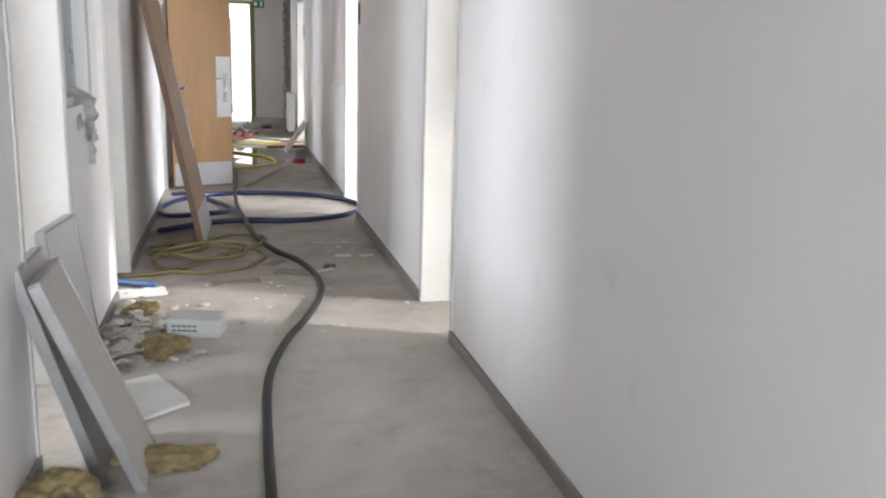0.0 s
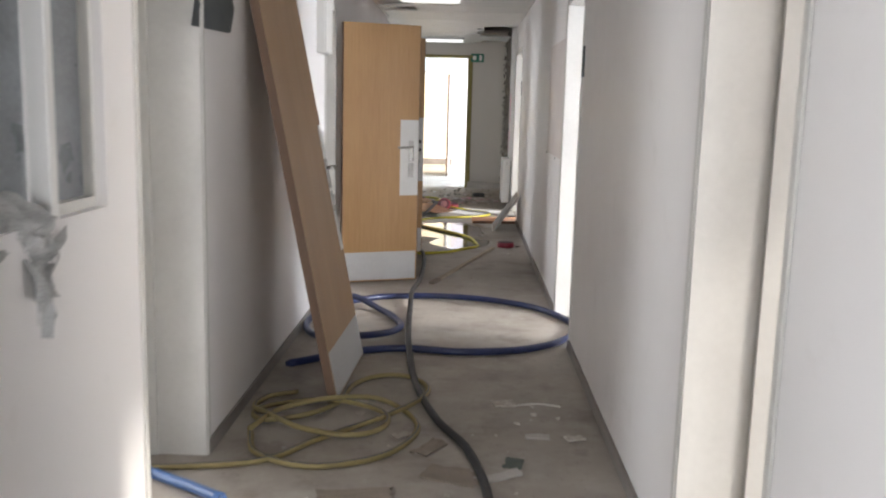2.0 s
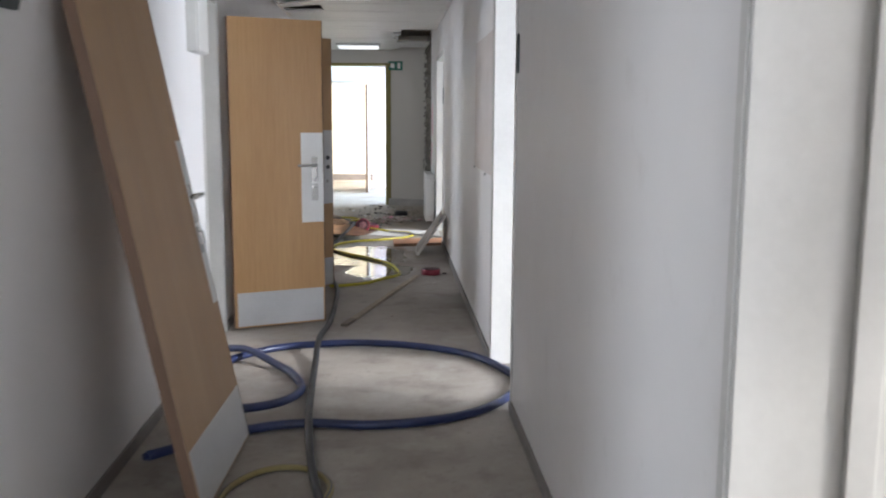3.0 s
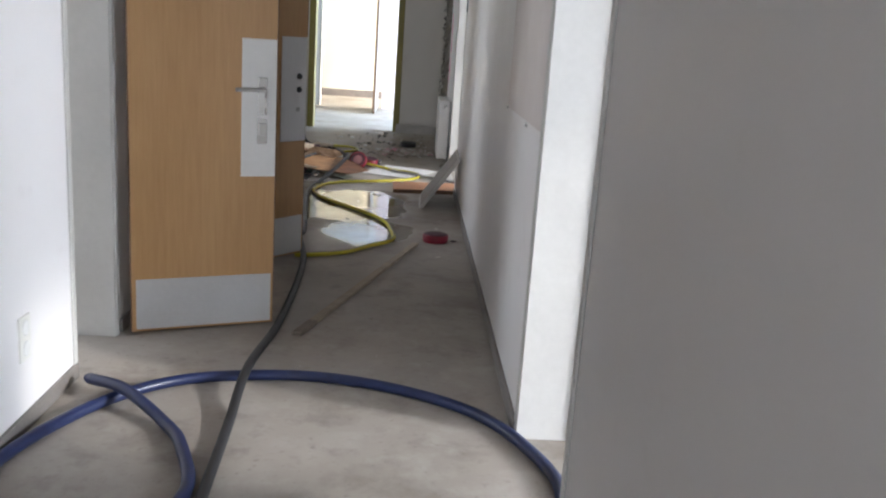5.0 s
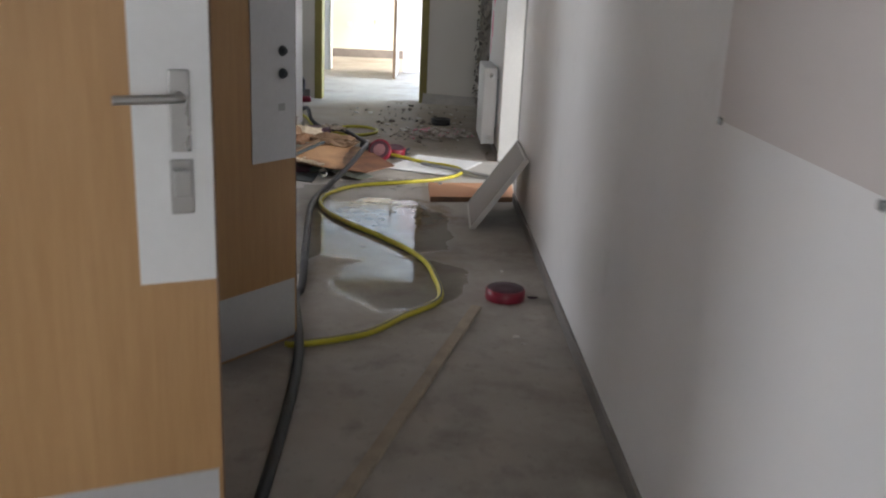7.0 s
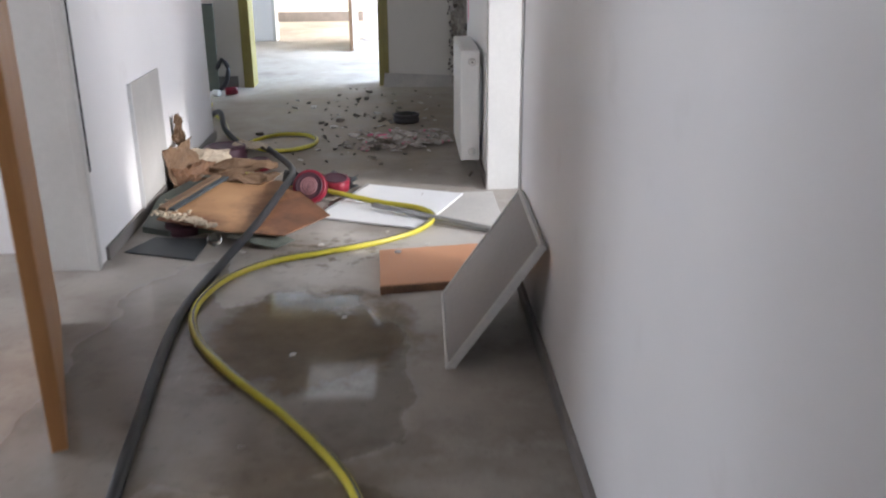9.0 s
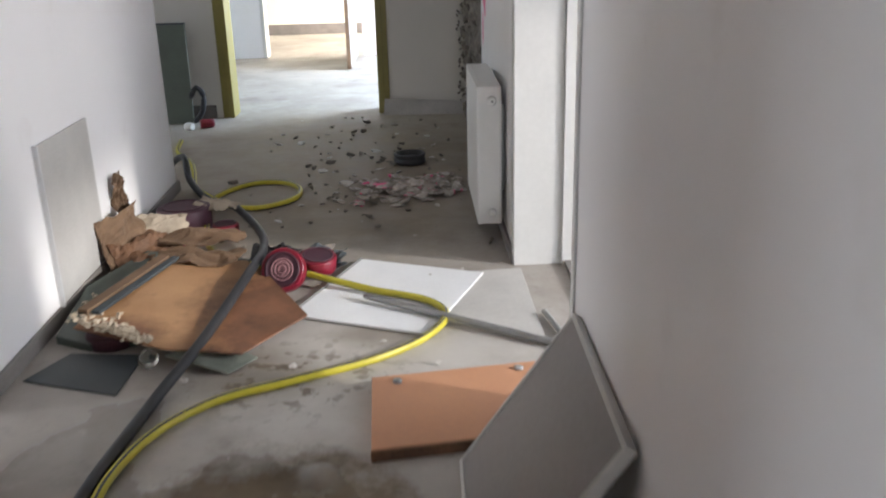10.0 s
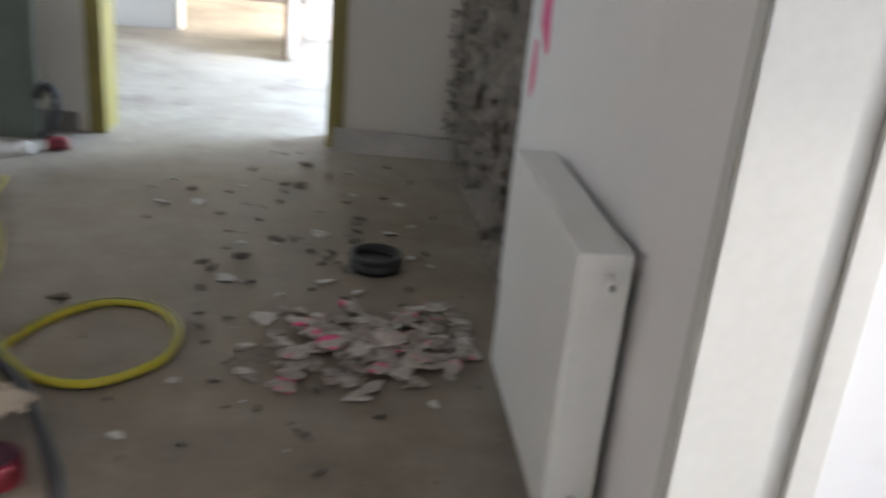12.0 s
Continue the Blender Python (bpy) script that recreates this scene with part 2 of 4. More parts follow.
HARDBOARD = hardboard_material()
TERRA = veneer("salmon_board", (0.50, 0.235, 0.125), (0.60, 0.31, 0.17), 0.5)
PANEL_GREY = plain("panel_backing", (0.25, 0.225, 0.21), 0.55, var=0.1, scale=4)
PANEL_EDGE = plain("panel_edge", (0.50, 0.48, 0.45), 0.5, var=0.1)
SHEET_WHITE = plain("ribbed_sheet", (0.76, 0.76, 0.76), 0.4, var=0.05)
WOOL = plain("mineral_wool", (0.24, 0.185, 0.085), 0.95, var=0.5, scale=22, bump=0.6)
PAPER = plain("paper", (0.72, 0.71, 0.68), 0.8, var=0.06)
CONCRETE = plain("rubble_concrete", (0.22, 0.19, 0.16), 0.9, var=0.4, scale=18, bump=0.6)
MORTAR = plain("bare_mortar", (0.19, 0.165, 0.14), 0.95, var=0.5, scale=14, bump=0.8)
PINK = plain("pink_spray", (0.80, 0.10, 0.30), 0.5, var=0.15)
PLASTER = chip_material("plaster_bits", (0.33, 0.285, 0.24), (0.72, 0.69, 0.65), (0.66, 0.63, 0.59), 0.0)
PLASTER_PINK = chip_material("painted_plaster_bits", (0.20, 0.155, 0.125), (0.60, 0.55, 0.50), (0.80, 0.13, 0.28), 0.13)
GREEN_SIGN = plain("exit_sign_green", (0.01, 0.17, 0.10), 0.4)
FILM = plain("grey_film", (0.20, 0.215, 0.23), 0.3, var=0.3, scale=5, bump=0.3)
FILM_PALE = plain("crumpled_film", (0.40, 0.40, 0.39), 0.4, var=0.4, scale=14, bump=0.5)
GALV = plain("grey_metal", (0.36, 0.36, 0.35), 0.4, 0.6, var=0.12)
glass = Mat("clear_glass", 0.03)
glass.b.inputs["Transmission Weight"].default_value = 1.0
GLASS = glass.colour((0.9, 0.97, 0.95)).m
# faint glow added to the white ceiling diffusers to brighten the corridor
glow = Mat("added_glow_diffuser")
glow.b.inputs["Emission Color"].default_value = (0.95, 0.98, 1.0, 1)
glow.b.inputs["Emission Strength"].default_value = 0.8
ADDED_GLOW = glow.colour((0.8, 0.8, 0.8)).m

# ---------------- mesh helpers ----------------


def add_box(bm, x0, x1, y0, y1, z0, z1, bevel=0.0, mat=0):
    """One box, its edges bevelled, added to bm."""
    r = bmesh.ops.create_cube(bm, size=1)
    vs = r["verts"]
    for v in vs:
        v.co = Vector(((x0 + x1) / 2 + v.co.x * (x1 - x0), (y0 + y1) / 2 + v.co.y * (y1 - y0), (z0 + z1) / 2 + v.co.z * (z1 - z0)))
    for f in {f for v in vs for f in v.link_faces}:
        f.material_index = mat
    if bevel:
        bmesh.ops.bevel(bm, geom=list({e for v in vs for e in v.link_edges}), offset=bevel, segments=2, affect="EDGES", profile=0.6)
    return bm


def box(x0, x1, y0, y1, z0, z1, bevel=0.0):
    return add_box(bmesh.new(), x0, x1, y0, y1, z0, z1, bevel)


def lathe(profile, n=28):
    """A turned solid from (radius, height) pairs."""
    bm = bmesh.new()
    rings = [[bm.verts.new((r * math.cos(2 * math.pi * i / n), r * math.sin(2 * math.pi * i / n), z)) for i in range(n)] for r, z in profile]
    for a, b in zip(rings, rings[1:]):
        for i in range(n):
            f = bm.faces.new((a[i], a[(i + 1) % n], b[(i + 1) % n], b[i]))
            f.smooth = True
    bm.faces.new(rings[0][::-1])
    bm.faces.new(rings[-1])
    return bm


def spline(points, step=0.03):
    """Points along a smooth curve through the given ones."""
    p = [Vector(q) for q in points]
    p = [2 * p[0] - p[1]] + p + [2 * p[-1] - p[-2]]
    out = []
    for a, b, c, d in zip(p, p[1:], p[2:], p[3:]):
        n = max(2, int((c - b).length / step))
        for i in range(n):
            t = i / n
            out.append(0.5 * (2 * b + (c - a) * t + (2 * a - 5 * b + 4 * c - d) * t * t + (3 * b - a - 3 * c + d) * t ** 3))
    return out + [p[-2]]


def tube(points, r, n=12, step=0.03, stripe=False, hollow=True):
    """A hose along the points, its ends open or closed."""
    path = spline(points, step)
    bm, rings, up = bmesh.new(), [], Vector((0, 0, 1))
    for i, q in enumerate(path):
        d = (path[min(i + 1, len(path) - 1)] - path[max(i - 1, 0)]).normalized()
        side = d.cross(up)
        side = side.normalized() if side.length > 1e-4 else Vector((1, 0, 0))
        top = side.cross(d)
        rings.append([bm.verts.new(q + r * (math.cos(2 * math.pi * k / n) * side + math.sin(2 * math.pi * k / n) * top)) for k in range(n)])
    for a, b in zip(rings, rings[1:]):
        for k in range(n):
            f = bm.faces.new((a[k], a[(k + 1) % n], b[(k + 1) % n], b[k]))
            f.smooth = True
            f.material_index = 1 if stripe and k in (2, n // 2 + 1) else 0
    for ring in (rings[0][::-1], rings[-1]):
        f = bm.faces.new(ring)
        if hollow:
            f.normal_update()
            inward, centre = -f.normal * r * 0.8, f.calc_center_median()
            bm.faces.remove(f)
            rim = [bm.verts.new(centre + (v.co - centre) * 0.72) for v in ring]
            deep = [bm.verts.new(v.co + inward) for v in rim]
            for k in range(n):
                q = (k + 1) % n
                bm.faces.new((ring[k], ring[q], rim[q], rim[k]))
                bm.faces.new((rim[k], rim[q], deep[q], deep[k]))
            bm.faces.new(deep)
    return bm


def slab(corners, z, thick, bevel=0.002):
    """A flat board from floor corners (counter-clockwise), lifted at each corner by z (a number or one for each corner)."""
    zs = z if isinstance(z, (list, tuple)) else [z] * len(corners)
    bm = bmesh.new()
    lo = [bm.verts.new((x, y, h)) for (x, y), h in zip(corners, zs)]
    hi = [bm.verts.new((x, y, h + thick)) for (x, y), h in zip(corners, zs)]
    n = len(lo)
    bm.faces.new(hi)
    bm.faces.new(lo[::-1])
    for i in range(n):
        bm.faces.new((lo[i], lo[(i + 1) % n], hi[(i + 1) % n], hi[i]))
    bmesh.ops.recalc_face_normals(bm, faces=bm.faces)
    if bevel:
        bmesh.ops.bevel(bm, geom=list(bm.edges), offset=bevel, segments=1, affect="EDGES")
    return bm


def crumpled(w, h, n, thick, amp, seed, torn=0.12, fold=0.0):
    """A torn, creased sheet, w by h, standing up from its lower edge in the local x-z plane."""
    rnd = random.Random(seed)
    off = Vector((rnd.uniform(0, 50), rnd.uniform(0, 50), rnd.uniform(0, 50)))
    bm, grid, back = bmesh.new(), [], []
    for j in range(n + 1):
        for i in range(n + 1):
            u, v = i / n, j / n
            edge = min(u, 1 - u, v, 1 - v)
            push = (noise.noise(Vector((u * 6, v * 6, 0)) + off) * torn) * (1 if edge < 0.01 else 0.25)
            x = (u - 0.5) * w * (1 + push) + push * w * 0.3
            z = v * h + push * h * 0.8 * (1 if v > 0.02 else 0)
            y = amp * (noise.noise(Vector((u * 2.5, v * 2.5, 3)) + off) + 0.45 * abs(noise.noise(Vector((u * 7, v * 7, 9)) + off))) + fold * (v - 0.4) ** 2
            grid.append(bm.verts.new((x, y, z)))
            back.append(bm.verts.new((x, y + thick, z)))
    k = n + 1
    for j in range(n):
        for i in range(n):
            a = j * k + i
            bm.faces.new((grid[a], grid[a + 1], grid[a + k + 1], grid[a + k]))
            bm.faces.new((back[a + k], back[a + k + 1], back[a + 1], back[a]))
    ring = list(range(k)) + [j * k + n for j in range(1, k)] + [n * k + i for i in range(n - 1, -1, -1)] + [j * k for j in range(n - 1, 0, -1)]
    for a, b in zip(ring, ring[1:] + ring[:1]):
        bm.faces.new((grid[b], grid[a], back[a], back[b]))
    return bm


def chunk(seed, sx, sy, sz):
    """An angular broken piece that rests on z = 0."""
    rnd = random.Random(seed)
    bm = bmesh.new()
    for _ in range(11):
        v = Vector((rnd.gauss(0, 1), rnd.gauss(0, 1), rnd.gauss(0, 1))).normalized()
        bm.verts.new((v.x * sx, v.y * sy, v.z * sz))
    r = bmesh.ops.convex_hull(bm, input=bm.verts)
    bmesh.ops.delete(bm, geom=[g for g in r["geom_interior"] if isinstance(g, bmesh.types.BMVert)], context="VERTS")
    low = min(v.co.z for v in bm.verts)
    for v in bm.verts:
        v.co.z -= low
    return bm


def wad(seed, sx, sy, sz, rough=0.35):
    """A soft, lumpy tuft that rests on z = 0."""
    bm = bmesh.new()
    bmesh.ops.create_icosphere(bm, subdivisions=4, radius=1)
    for v in bm.verts:
        p = v.co * 1.7 + Vector((seed * 7.1, seed * 3.3, 0))
        k = 1 + rough * noise.noise(p) + 0.5 * rough * noise.noise(p * 3.1) + 0.3 * rough * noise.noise(p * 9)
        v.co = Vector((v.co.x * k * sx, v.co.y * k * sy, max(0.0, v.co.z * k * sz + sz * 0.3)))
    return bm


def mesh_of(name, bm, *materials):
    me = bpy.data.meshes.new(name)
    bmesh.ops.recalc_face_normals(bm, faces=bm.faces)
    bm.to_mesh(me)
    bm.free()
    for m in materials:
        me.materials.append(m)
    return me


def thing(name, label, category, m=None, group="", kind=""):
    """An Empty at the base of a thing with parts."""
    ob = new(name)
    ob.empty_display_size = 0.1
    if m is not None:
        ob.matrix_world = m
    return tagged(ob, label, category, group, kind)


def solid(name, bm, material, label, category, m=None, group="", kind=""):
    """A thing of one mesh."""
    mats = material if isinstance(material, tuple) else (material,)
    ob = new(name, mesh_of(name, bm, *mats))
    if m is not None:
        ob.matrix_world = m
    return tagged(ob, label, category, group, kind)


def part(name, bm, material, parent, label="", m=None, kind=""):
    """One mesh as a part of a thing, in the thing's own axes."""
    mats = material if isinstance(material, tuple) else (material,)
    ob = new(name, mesh_of(name, bm, *mats))
    ob.parent = parent
    if m is not None:
        ob.matrix_basis = m
    return tagged(ob, label, kind=kind)


# ---------------- structure ----------------
H, XL, XR, XL2, T = 2.44, -0.56, 1.08, -0.60, 0.24
DOOR_H = 2.06


def wall(name, *boxes, material=WALL, label="off-white painted plaster wall with scuffs", bevel=0.006):
    bm = bmesh.new()
    for b in boxes:
        add_box(bm, *b, bevel)
    return solid(name, bm, material, label, "wall", kind="structure")


solid("floor", box(-4.6, 5.1, -5.2, 25.0, -0.12, 0.0), SCREED, "grey dusty screed floor with stains and a wet patch", "floor", kind="structure")

# right wall: pieces between the doorways, and lintels above them
RD = ((3.91, 4.62), (7.25, 8.10), (12.85, 14.16))
wall("wall_right_a", (XR, XR + T, -5, RD[0][0], 0, 2.6))
wall("wall_right_b", (XR, XR + T, RD[0][1], RD[1][0], 0, 2.6))
wall("wall_right_c", (XR, XR + T, RD[1][1], RD[2][0], 0, 2.6))
wall("wall_right_d", (XR, XR + T, RD[2][1], 15.76, 0, 2.6))
for k, (a, b) in enumerate(RD):
    wall("lintel_right", (XR + 0.002, XR + T - 0.002, a, b, DOOR_H + 0.06, 2.6))
# left wall
LD = ((2.80, 3.62), (4.85, 5.50), (8.45, 8.91))
wall("wall_left_a", (XL - T, XL, -5, LD[0][0], 0, 2.6))
WY0, WY1, WZ0, WZ1 = 3.72, 4.60, 1.10, 2.0
wall("wall_left_b", (XL - T, XL, LD[0][1], LD[1][0], 0, WZ0), (XL - T, XL, LD[0][1], WY0, WZ0, WZ1), (XL - T, XL, WY1, LD[1][0], WZ0, WZ1), (XL - T, XL, LD[0][1], LD[1][0], WZ1, 2.6), bevel=0.0)
wall("wall_left_c", (XL - T, XL, LD[1][1], LD[2][0], 0, 2.6))
wall("wall_left_d", (XL - T, XL, LD[2][1], 11.0, 0, 2.6))
wall("wall_left_e", (XL2 - 0.16, XL2, 13.12, 15.46, 0, 2.6))
for a, b in LD:
    wall("lintel_left", (XL - T + 0.002, XL - 0.002, a, b, DOOR_H + 0.06, 2.6))
wall("lintel_left", (XL - T + 0.002, XL - 0.002, 11.0, 13.12, 2.12, 2.6))
# end wall with the ochre doorway
OX0, OX1, OH = -0.70, 0.48, 2.24
wall("wall_end", (-3.0, OX0, 17.50, 17.70, 0, 2.6), (OX1, 3.2, 17.50, 17.70, 0, 2.6), (OX0, OX1, 17.50, 17.70, OH, 2.6), material=WALL_END, label="dirty beige painted end wall with scuffs", bevel=0.0)
wall("wall_hall_left", (-3.2, -3.0, 15.34, 15.75, 0, 2.6), (-3.2, -3.0, 17.35, 17.68, 0, 2.6), (-3.2, -3.0, 15.75, 17.35, 2.2, 2.6), (-3.0, XL2 - 0.16, 15.34, 15.48, 0, 2.6))
# rooms beyond the ochre doorway
wall("wall_beyond", (-4.5, -0.95, 20.93, 21.11, 0, 2.6), (-0.95, 0.16, 20.93, 21.11, 2.1, 2.6), bevel=0.0)
wall("wall_beyond_red", (0.16, 3.2, 20.93, 21.11, 0, 2.6), material=WALL_RED, label="faded rose-painted wall in daylight")
wall("wall_far_cream", (-4.5, 4.2, 23.34, 23.54, 0, 2.6), material=WALL_FAR, label="pale yellow painted wall in daylight")


def outer(name, x0, x1, y0, y1, windows, z0=0.6, z1=2.5):
    """A long outer wall in the y direction with window openings."""
    boxes, at = [], y0
    for a, b in windows:
        boxes += [(x0, x1, at, a, 0, 2.6), (x0, x1, a, b, 0, z0), (x0, x1, a, b, z1, 2.6)]
        at = b
    boxes.append((x0, x1, at, y1, 0, 2.6))
    return wall(name, *boxes, label="off-white outer wall with window openings", bevel=0.0)


outer("wall_beyond_side", 3.0, 3.2, 17.70, 20.93, ((18.3, 19.9),), 0.7)
outer("wall_outer_right", 4.9, 5.1, -5, 17.48, ((2.2, 3.6), (5.85, 7.15), (11.3, 12.9)))
outer("wall_outer_left", -4.6, -4.4, -5, 25, ((2.15, 3.65), (4.65, 6.15), (8.45, 9.95), (11.65, 13.15), (15.8, 17.3)))
wall("wall_outer_far", (3.95, 4.15, 21.11, 21.38, 0, 2.6), (3.95, 4.15, 22.98, 23.34, 0, 2.6), (3.95, 4.15, 21.38, 22.98, 0, 0.7), (3.95, 4.15, 21.38, 22.98, 2.5, 2.6), bevel=0.0)
# unseen end wall, added with an opening for the lamp behind
wall("added_wall_behind", (-0.8, -0.45, -5.2, -5.0, 0, 2.6), (1.05, 1.32, -5.2, -5.0, 0, 2.6), (-0.45, 1.05, -5.2, -5.0, 0, 0.85), (-0.45, 1.05, -5.2, -5.0, 2.35, 2.6), bevel=0.0)
# partitions, mostly unseen, added to keep each room's light to its own doorway
for y in (0.3, 5.6, 10.6, 14.42):
    wall("partition_right", (XR + T, 4.9, y, y + 0.12, 0, 2.6))
for y in (0.4, 4.0, 7.3, 10.7, 13.30):
    wall("partition_left", (-4.4, (XL - T) if y < 13 else XL2 - 0.16, y, y + 0.12, 0, 2.6))

# ceiling: metal panels across the corridor, some gone
bm = bmesh.new()
y = -5.0
rnd = random.Random(4)
while y < 17.48:
    gone = 11.7 < y < 12.2 or 14.0 < y < 16.0 or 16.85 < y < 17.3
    sag = rnd.uniform(0, 0.004)
    if gone:
        add_box(bm, XL + 0.02 if y > 13 else -0.15, (0.60 + 0.05 * math.sin(y * 9)) if y > 13 else XR - 0.02, y + 0.004, y + 0.296, H - sag, H + 0.02 - sag, 0.003)
    else:
        add_box(bm, (XL if y < 13.08 else XL2) + 0.012, XR - 0.012, y + 0.004, y + 0.296, H - sag, H + 0.02 - sag, 0.003)
    y += 0.3
for s in (XL + 0.01, XR - 0.035):
    add_box(bm, s, s + 0.025, -5, 13.08, H - 0.012, H - 0.001)
solid("ceiling", bm, CEIL, "suspended ceiling of white metal panels, some missing", "ceiling", kind="structure")
solid("ceiling_slab", box(-4.6, 5.1, -5.2, 25.0, 2.6, 2.75), PLASTER, "bare concrete slab above the ceiling", "ceiling", kind="structure")
solid("ceiling_beyond", box(-4.4, 4.0, 17.70, 23.34, 2.5, 2.56), CEIL, "white ceiling of the far rooms", "ceiling", kind="structure")
solid("ceiling_hall", box(-3.0, XL2 - 0.01, 15.48, 17.48, H, H + 0.04), CEIL, "white ceiling of the end hall", "ceiling", kind="structure")

# a loose panel that hangs from a gap
for px, py, a in ((-0.279, 11.650, -7),):
    solid("ceiling_tile", box(-0.22, 0.22, -0.145, 0.145, 0, 0.015, 0.003), CEIL, "white metal ceiling panel hanging loose from a gap", "ceiling panel", pose(px, py, H - 0.03, 0, a, 4))
# the light at 5.5 is added out of view for the mid corridor
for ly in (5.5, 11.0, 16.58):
    lamp = thing("ceiling_light", "flat square ceiling light with a white diffuser given added glow, row partly assumed", "ceiling light", pose(0.05, ly, H - 0.03), "ceiling lights")
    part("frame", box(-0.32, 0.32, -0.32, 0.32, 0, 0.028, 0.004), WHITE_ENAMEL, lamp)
    part("diffuser", box(-0.29, 0.29, -0.29, 0.29, -0.006, 0.0), ADDED_GLOW, lamp)

# skirting boards
for x0, x1, a, b in (
    (XR - 0.014, XR, -4.99, 3.905), (XR - 0.014, XR, 4.625, 7.245), (XR - 0.014, XR, 8.105, 12.845), (XR - 0.014, XR, 14.165, 15.74),
    (XL, XL + 0.014, -4.99, 2.795), (XL, XL + 0.014, 3.625, 4.845), (XL, XL + 0.014, 5.505, 8.445), (XL, XL + 0.014, 8.96, 10.99), (XL2, XL2 + 0.014, 13.20, 15.48),
):
    solid("baseboard", box(x0, x1, a, b, 0.0, 0.058, 0.003), SKIRT, "grey-brown skirting along the foot of the wall", "skirting", kind="structure")
solid("baseboard", box(-3.0, OX0 - 0.09, 17.48, 17.50, 0, 0.10, 0.003), SKIRT, "dark grey skirting of the end wall", "skirting", kind="structure")
solid("baseboard", box(-4.0, 4.0, 23.32, 23.34, 0, 0.14, 0.004), SKIRT, "grey skirting of the yellow room", "skirting", kind="structure")


def door_frame(side, a, b, name="door_frame", material=REVEAL):
    """A sheet-steel lining round a doorway in a side wall: two jambs with rebates and a head."""
    s = 1 if side > 0 else -1
    x0 = XR if s > 0 else XL
    ob = thing(name, "pale grey painted steel door frame set in the wall", "door frame", kind="structure")

    def span(u, v):
        return (x0 + s * u, x0 + s * v) if s > 0 else (x0 + s * v, x0 + s * u)

    for at, inward in ((a, 1), (b, -1)):
        bm = bmesh.new()
        lo, hi = sorted((at - inward * 0.001, at + inward * 0.014))
        add_box(bm, *span(-0.004, T + 0.004), lo, hi, 0, DOOR_H, 0.003)
        lo, hi = sorted((at + inward * 0.014, at + inward * 0.028))
        add_box(bm, *span(0.19, T + 0.003), lo, hi, 0, DOOR_H, 0.003)
        lo, hi = sorted((at - inward * 0.03, at - inward * 0.001))
        add_box(bm, *span(-0.008, -0.001), lo, hi, 0, DOOR_H + 0.03, 0.002)
        part("jamb", bm, material, ob)
    bm = bmesh.new()
    add_box(bm, *span(-0.003, T + 0.003), a + 0.015, b - 0.015, DOOR_H, DOOR_H + 0.058, 0.003)
    part("head", bm, material, ob)
    return ob


for a, b in RD:
    door_frame(1, a, b)
for a, b in LD:
    door_frame(-1, a, b)
# deep lining of the first right-hand doorway, and the closing stop with its strikers on the left
fr = thing("door_frame", "pale grey painted lining of a deep doorway", "door frame", kind="structure")
part("lining", box(XR + T + 0.005, XR + 0.30, 4.606, 4.66, 0, DOOR_H, 0.003), REVEAL, fr)
fr = thing("door_frame", "beige painted frame stop with two dark strikers", "door frame", kind="structure")
part("stop", box(XL - T - 0.05, XL - T - 0.005, 5.33, 5.50, 0, DOOR_H, 0.004), REVEAL, fr)
for z in (1.0, 1.13):
    part("striker", box(XL - T - 0.03, XL - T - 0.012, 5.324, 5.3295, z - 0.045, z + 0.045, 0.001), SLATE, fr)
# lock striker on the near jamb
for sy, sz in ((7.19, 1.66), (12.80, 1.62)):
    strike = thing("strike_plate", "small dark steel striking plate at the edge of the doorway", "strike plate", pose(XR, sy, sz), "strike plates")
    part("plate", box(-0.009, -0.0005, -0.022, 0.022, -0.085, 0.085, 0.003), SLATE, strike)
    for k in range(4):
        part("slot", box(-0.0105, -0.0092, -0.014, 0.014, -0.06 + k * 0.034, -0.043 + k * 0.034), DARK, strike)
# jamb of the wide opening
fr = thing("door_frame", "white painted frame post with a dark seal strip", "door frame", kind="structure")
part("jamb", box(XL2 - 0.19, XL2 - 0.03, 13.086, 13.116, 0, 2.1, 0.004), REVEAL, fr)
part("moulding", box(XL2 - 0.028, XL2 + 0.012, 13.076, 13.117, 0, 2.1, 0.006), REVEAL, fr)
part("seal", box(XL2 + 0.004, XL2 + 0.013, 13.119, 13.135, 0.4, 2.1, 0.002), DARK, fr)
# ochre frame in the end wall
fr = thing("door_frame", "ochre-yellow painted steel door frame", "door frame", kind="structure")
for x, s in ((OX0, 1), (OX1, -1)):
    bm = bmesh.new()
    add_box(bm, min(x, x + s * 0.045), max(x, x + s * 0.045), 17.48, 17.72, 0, OH - 0.045, 0.004)
    add_box(bm, min(x - s * 0.04, x), max(x - s * 0.04, x), 17.49, 17.50, 0, OH - 0.04, 0.002)
    part("jamb", bm, YELLOW_FRAME, fr)
part("head", box(OX0 - 0.04, OX1 + 0.04, 17.48, 17.72, OH - 0.044, OH - 0.001, 0.004), YELLOW_FRAME, fr)
# white lining and brown leaf of the far opening
fr = thing("door_frame", "white lining of the far doorway", "door frame", kind="structure")
part("jamb", box(-0.95, -0.91, 20.90, 21.14, 0, 2.1, 0.004), REVEAL, fr)
part("head", box(-0.91, 0.12, 20.90, 21.14, 2.06, 2.1, 0.004), REVEAL, fr)

# ---------------- doors ----------------


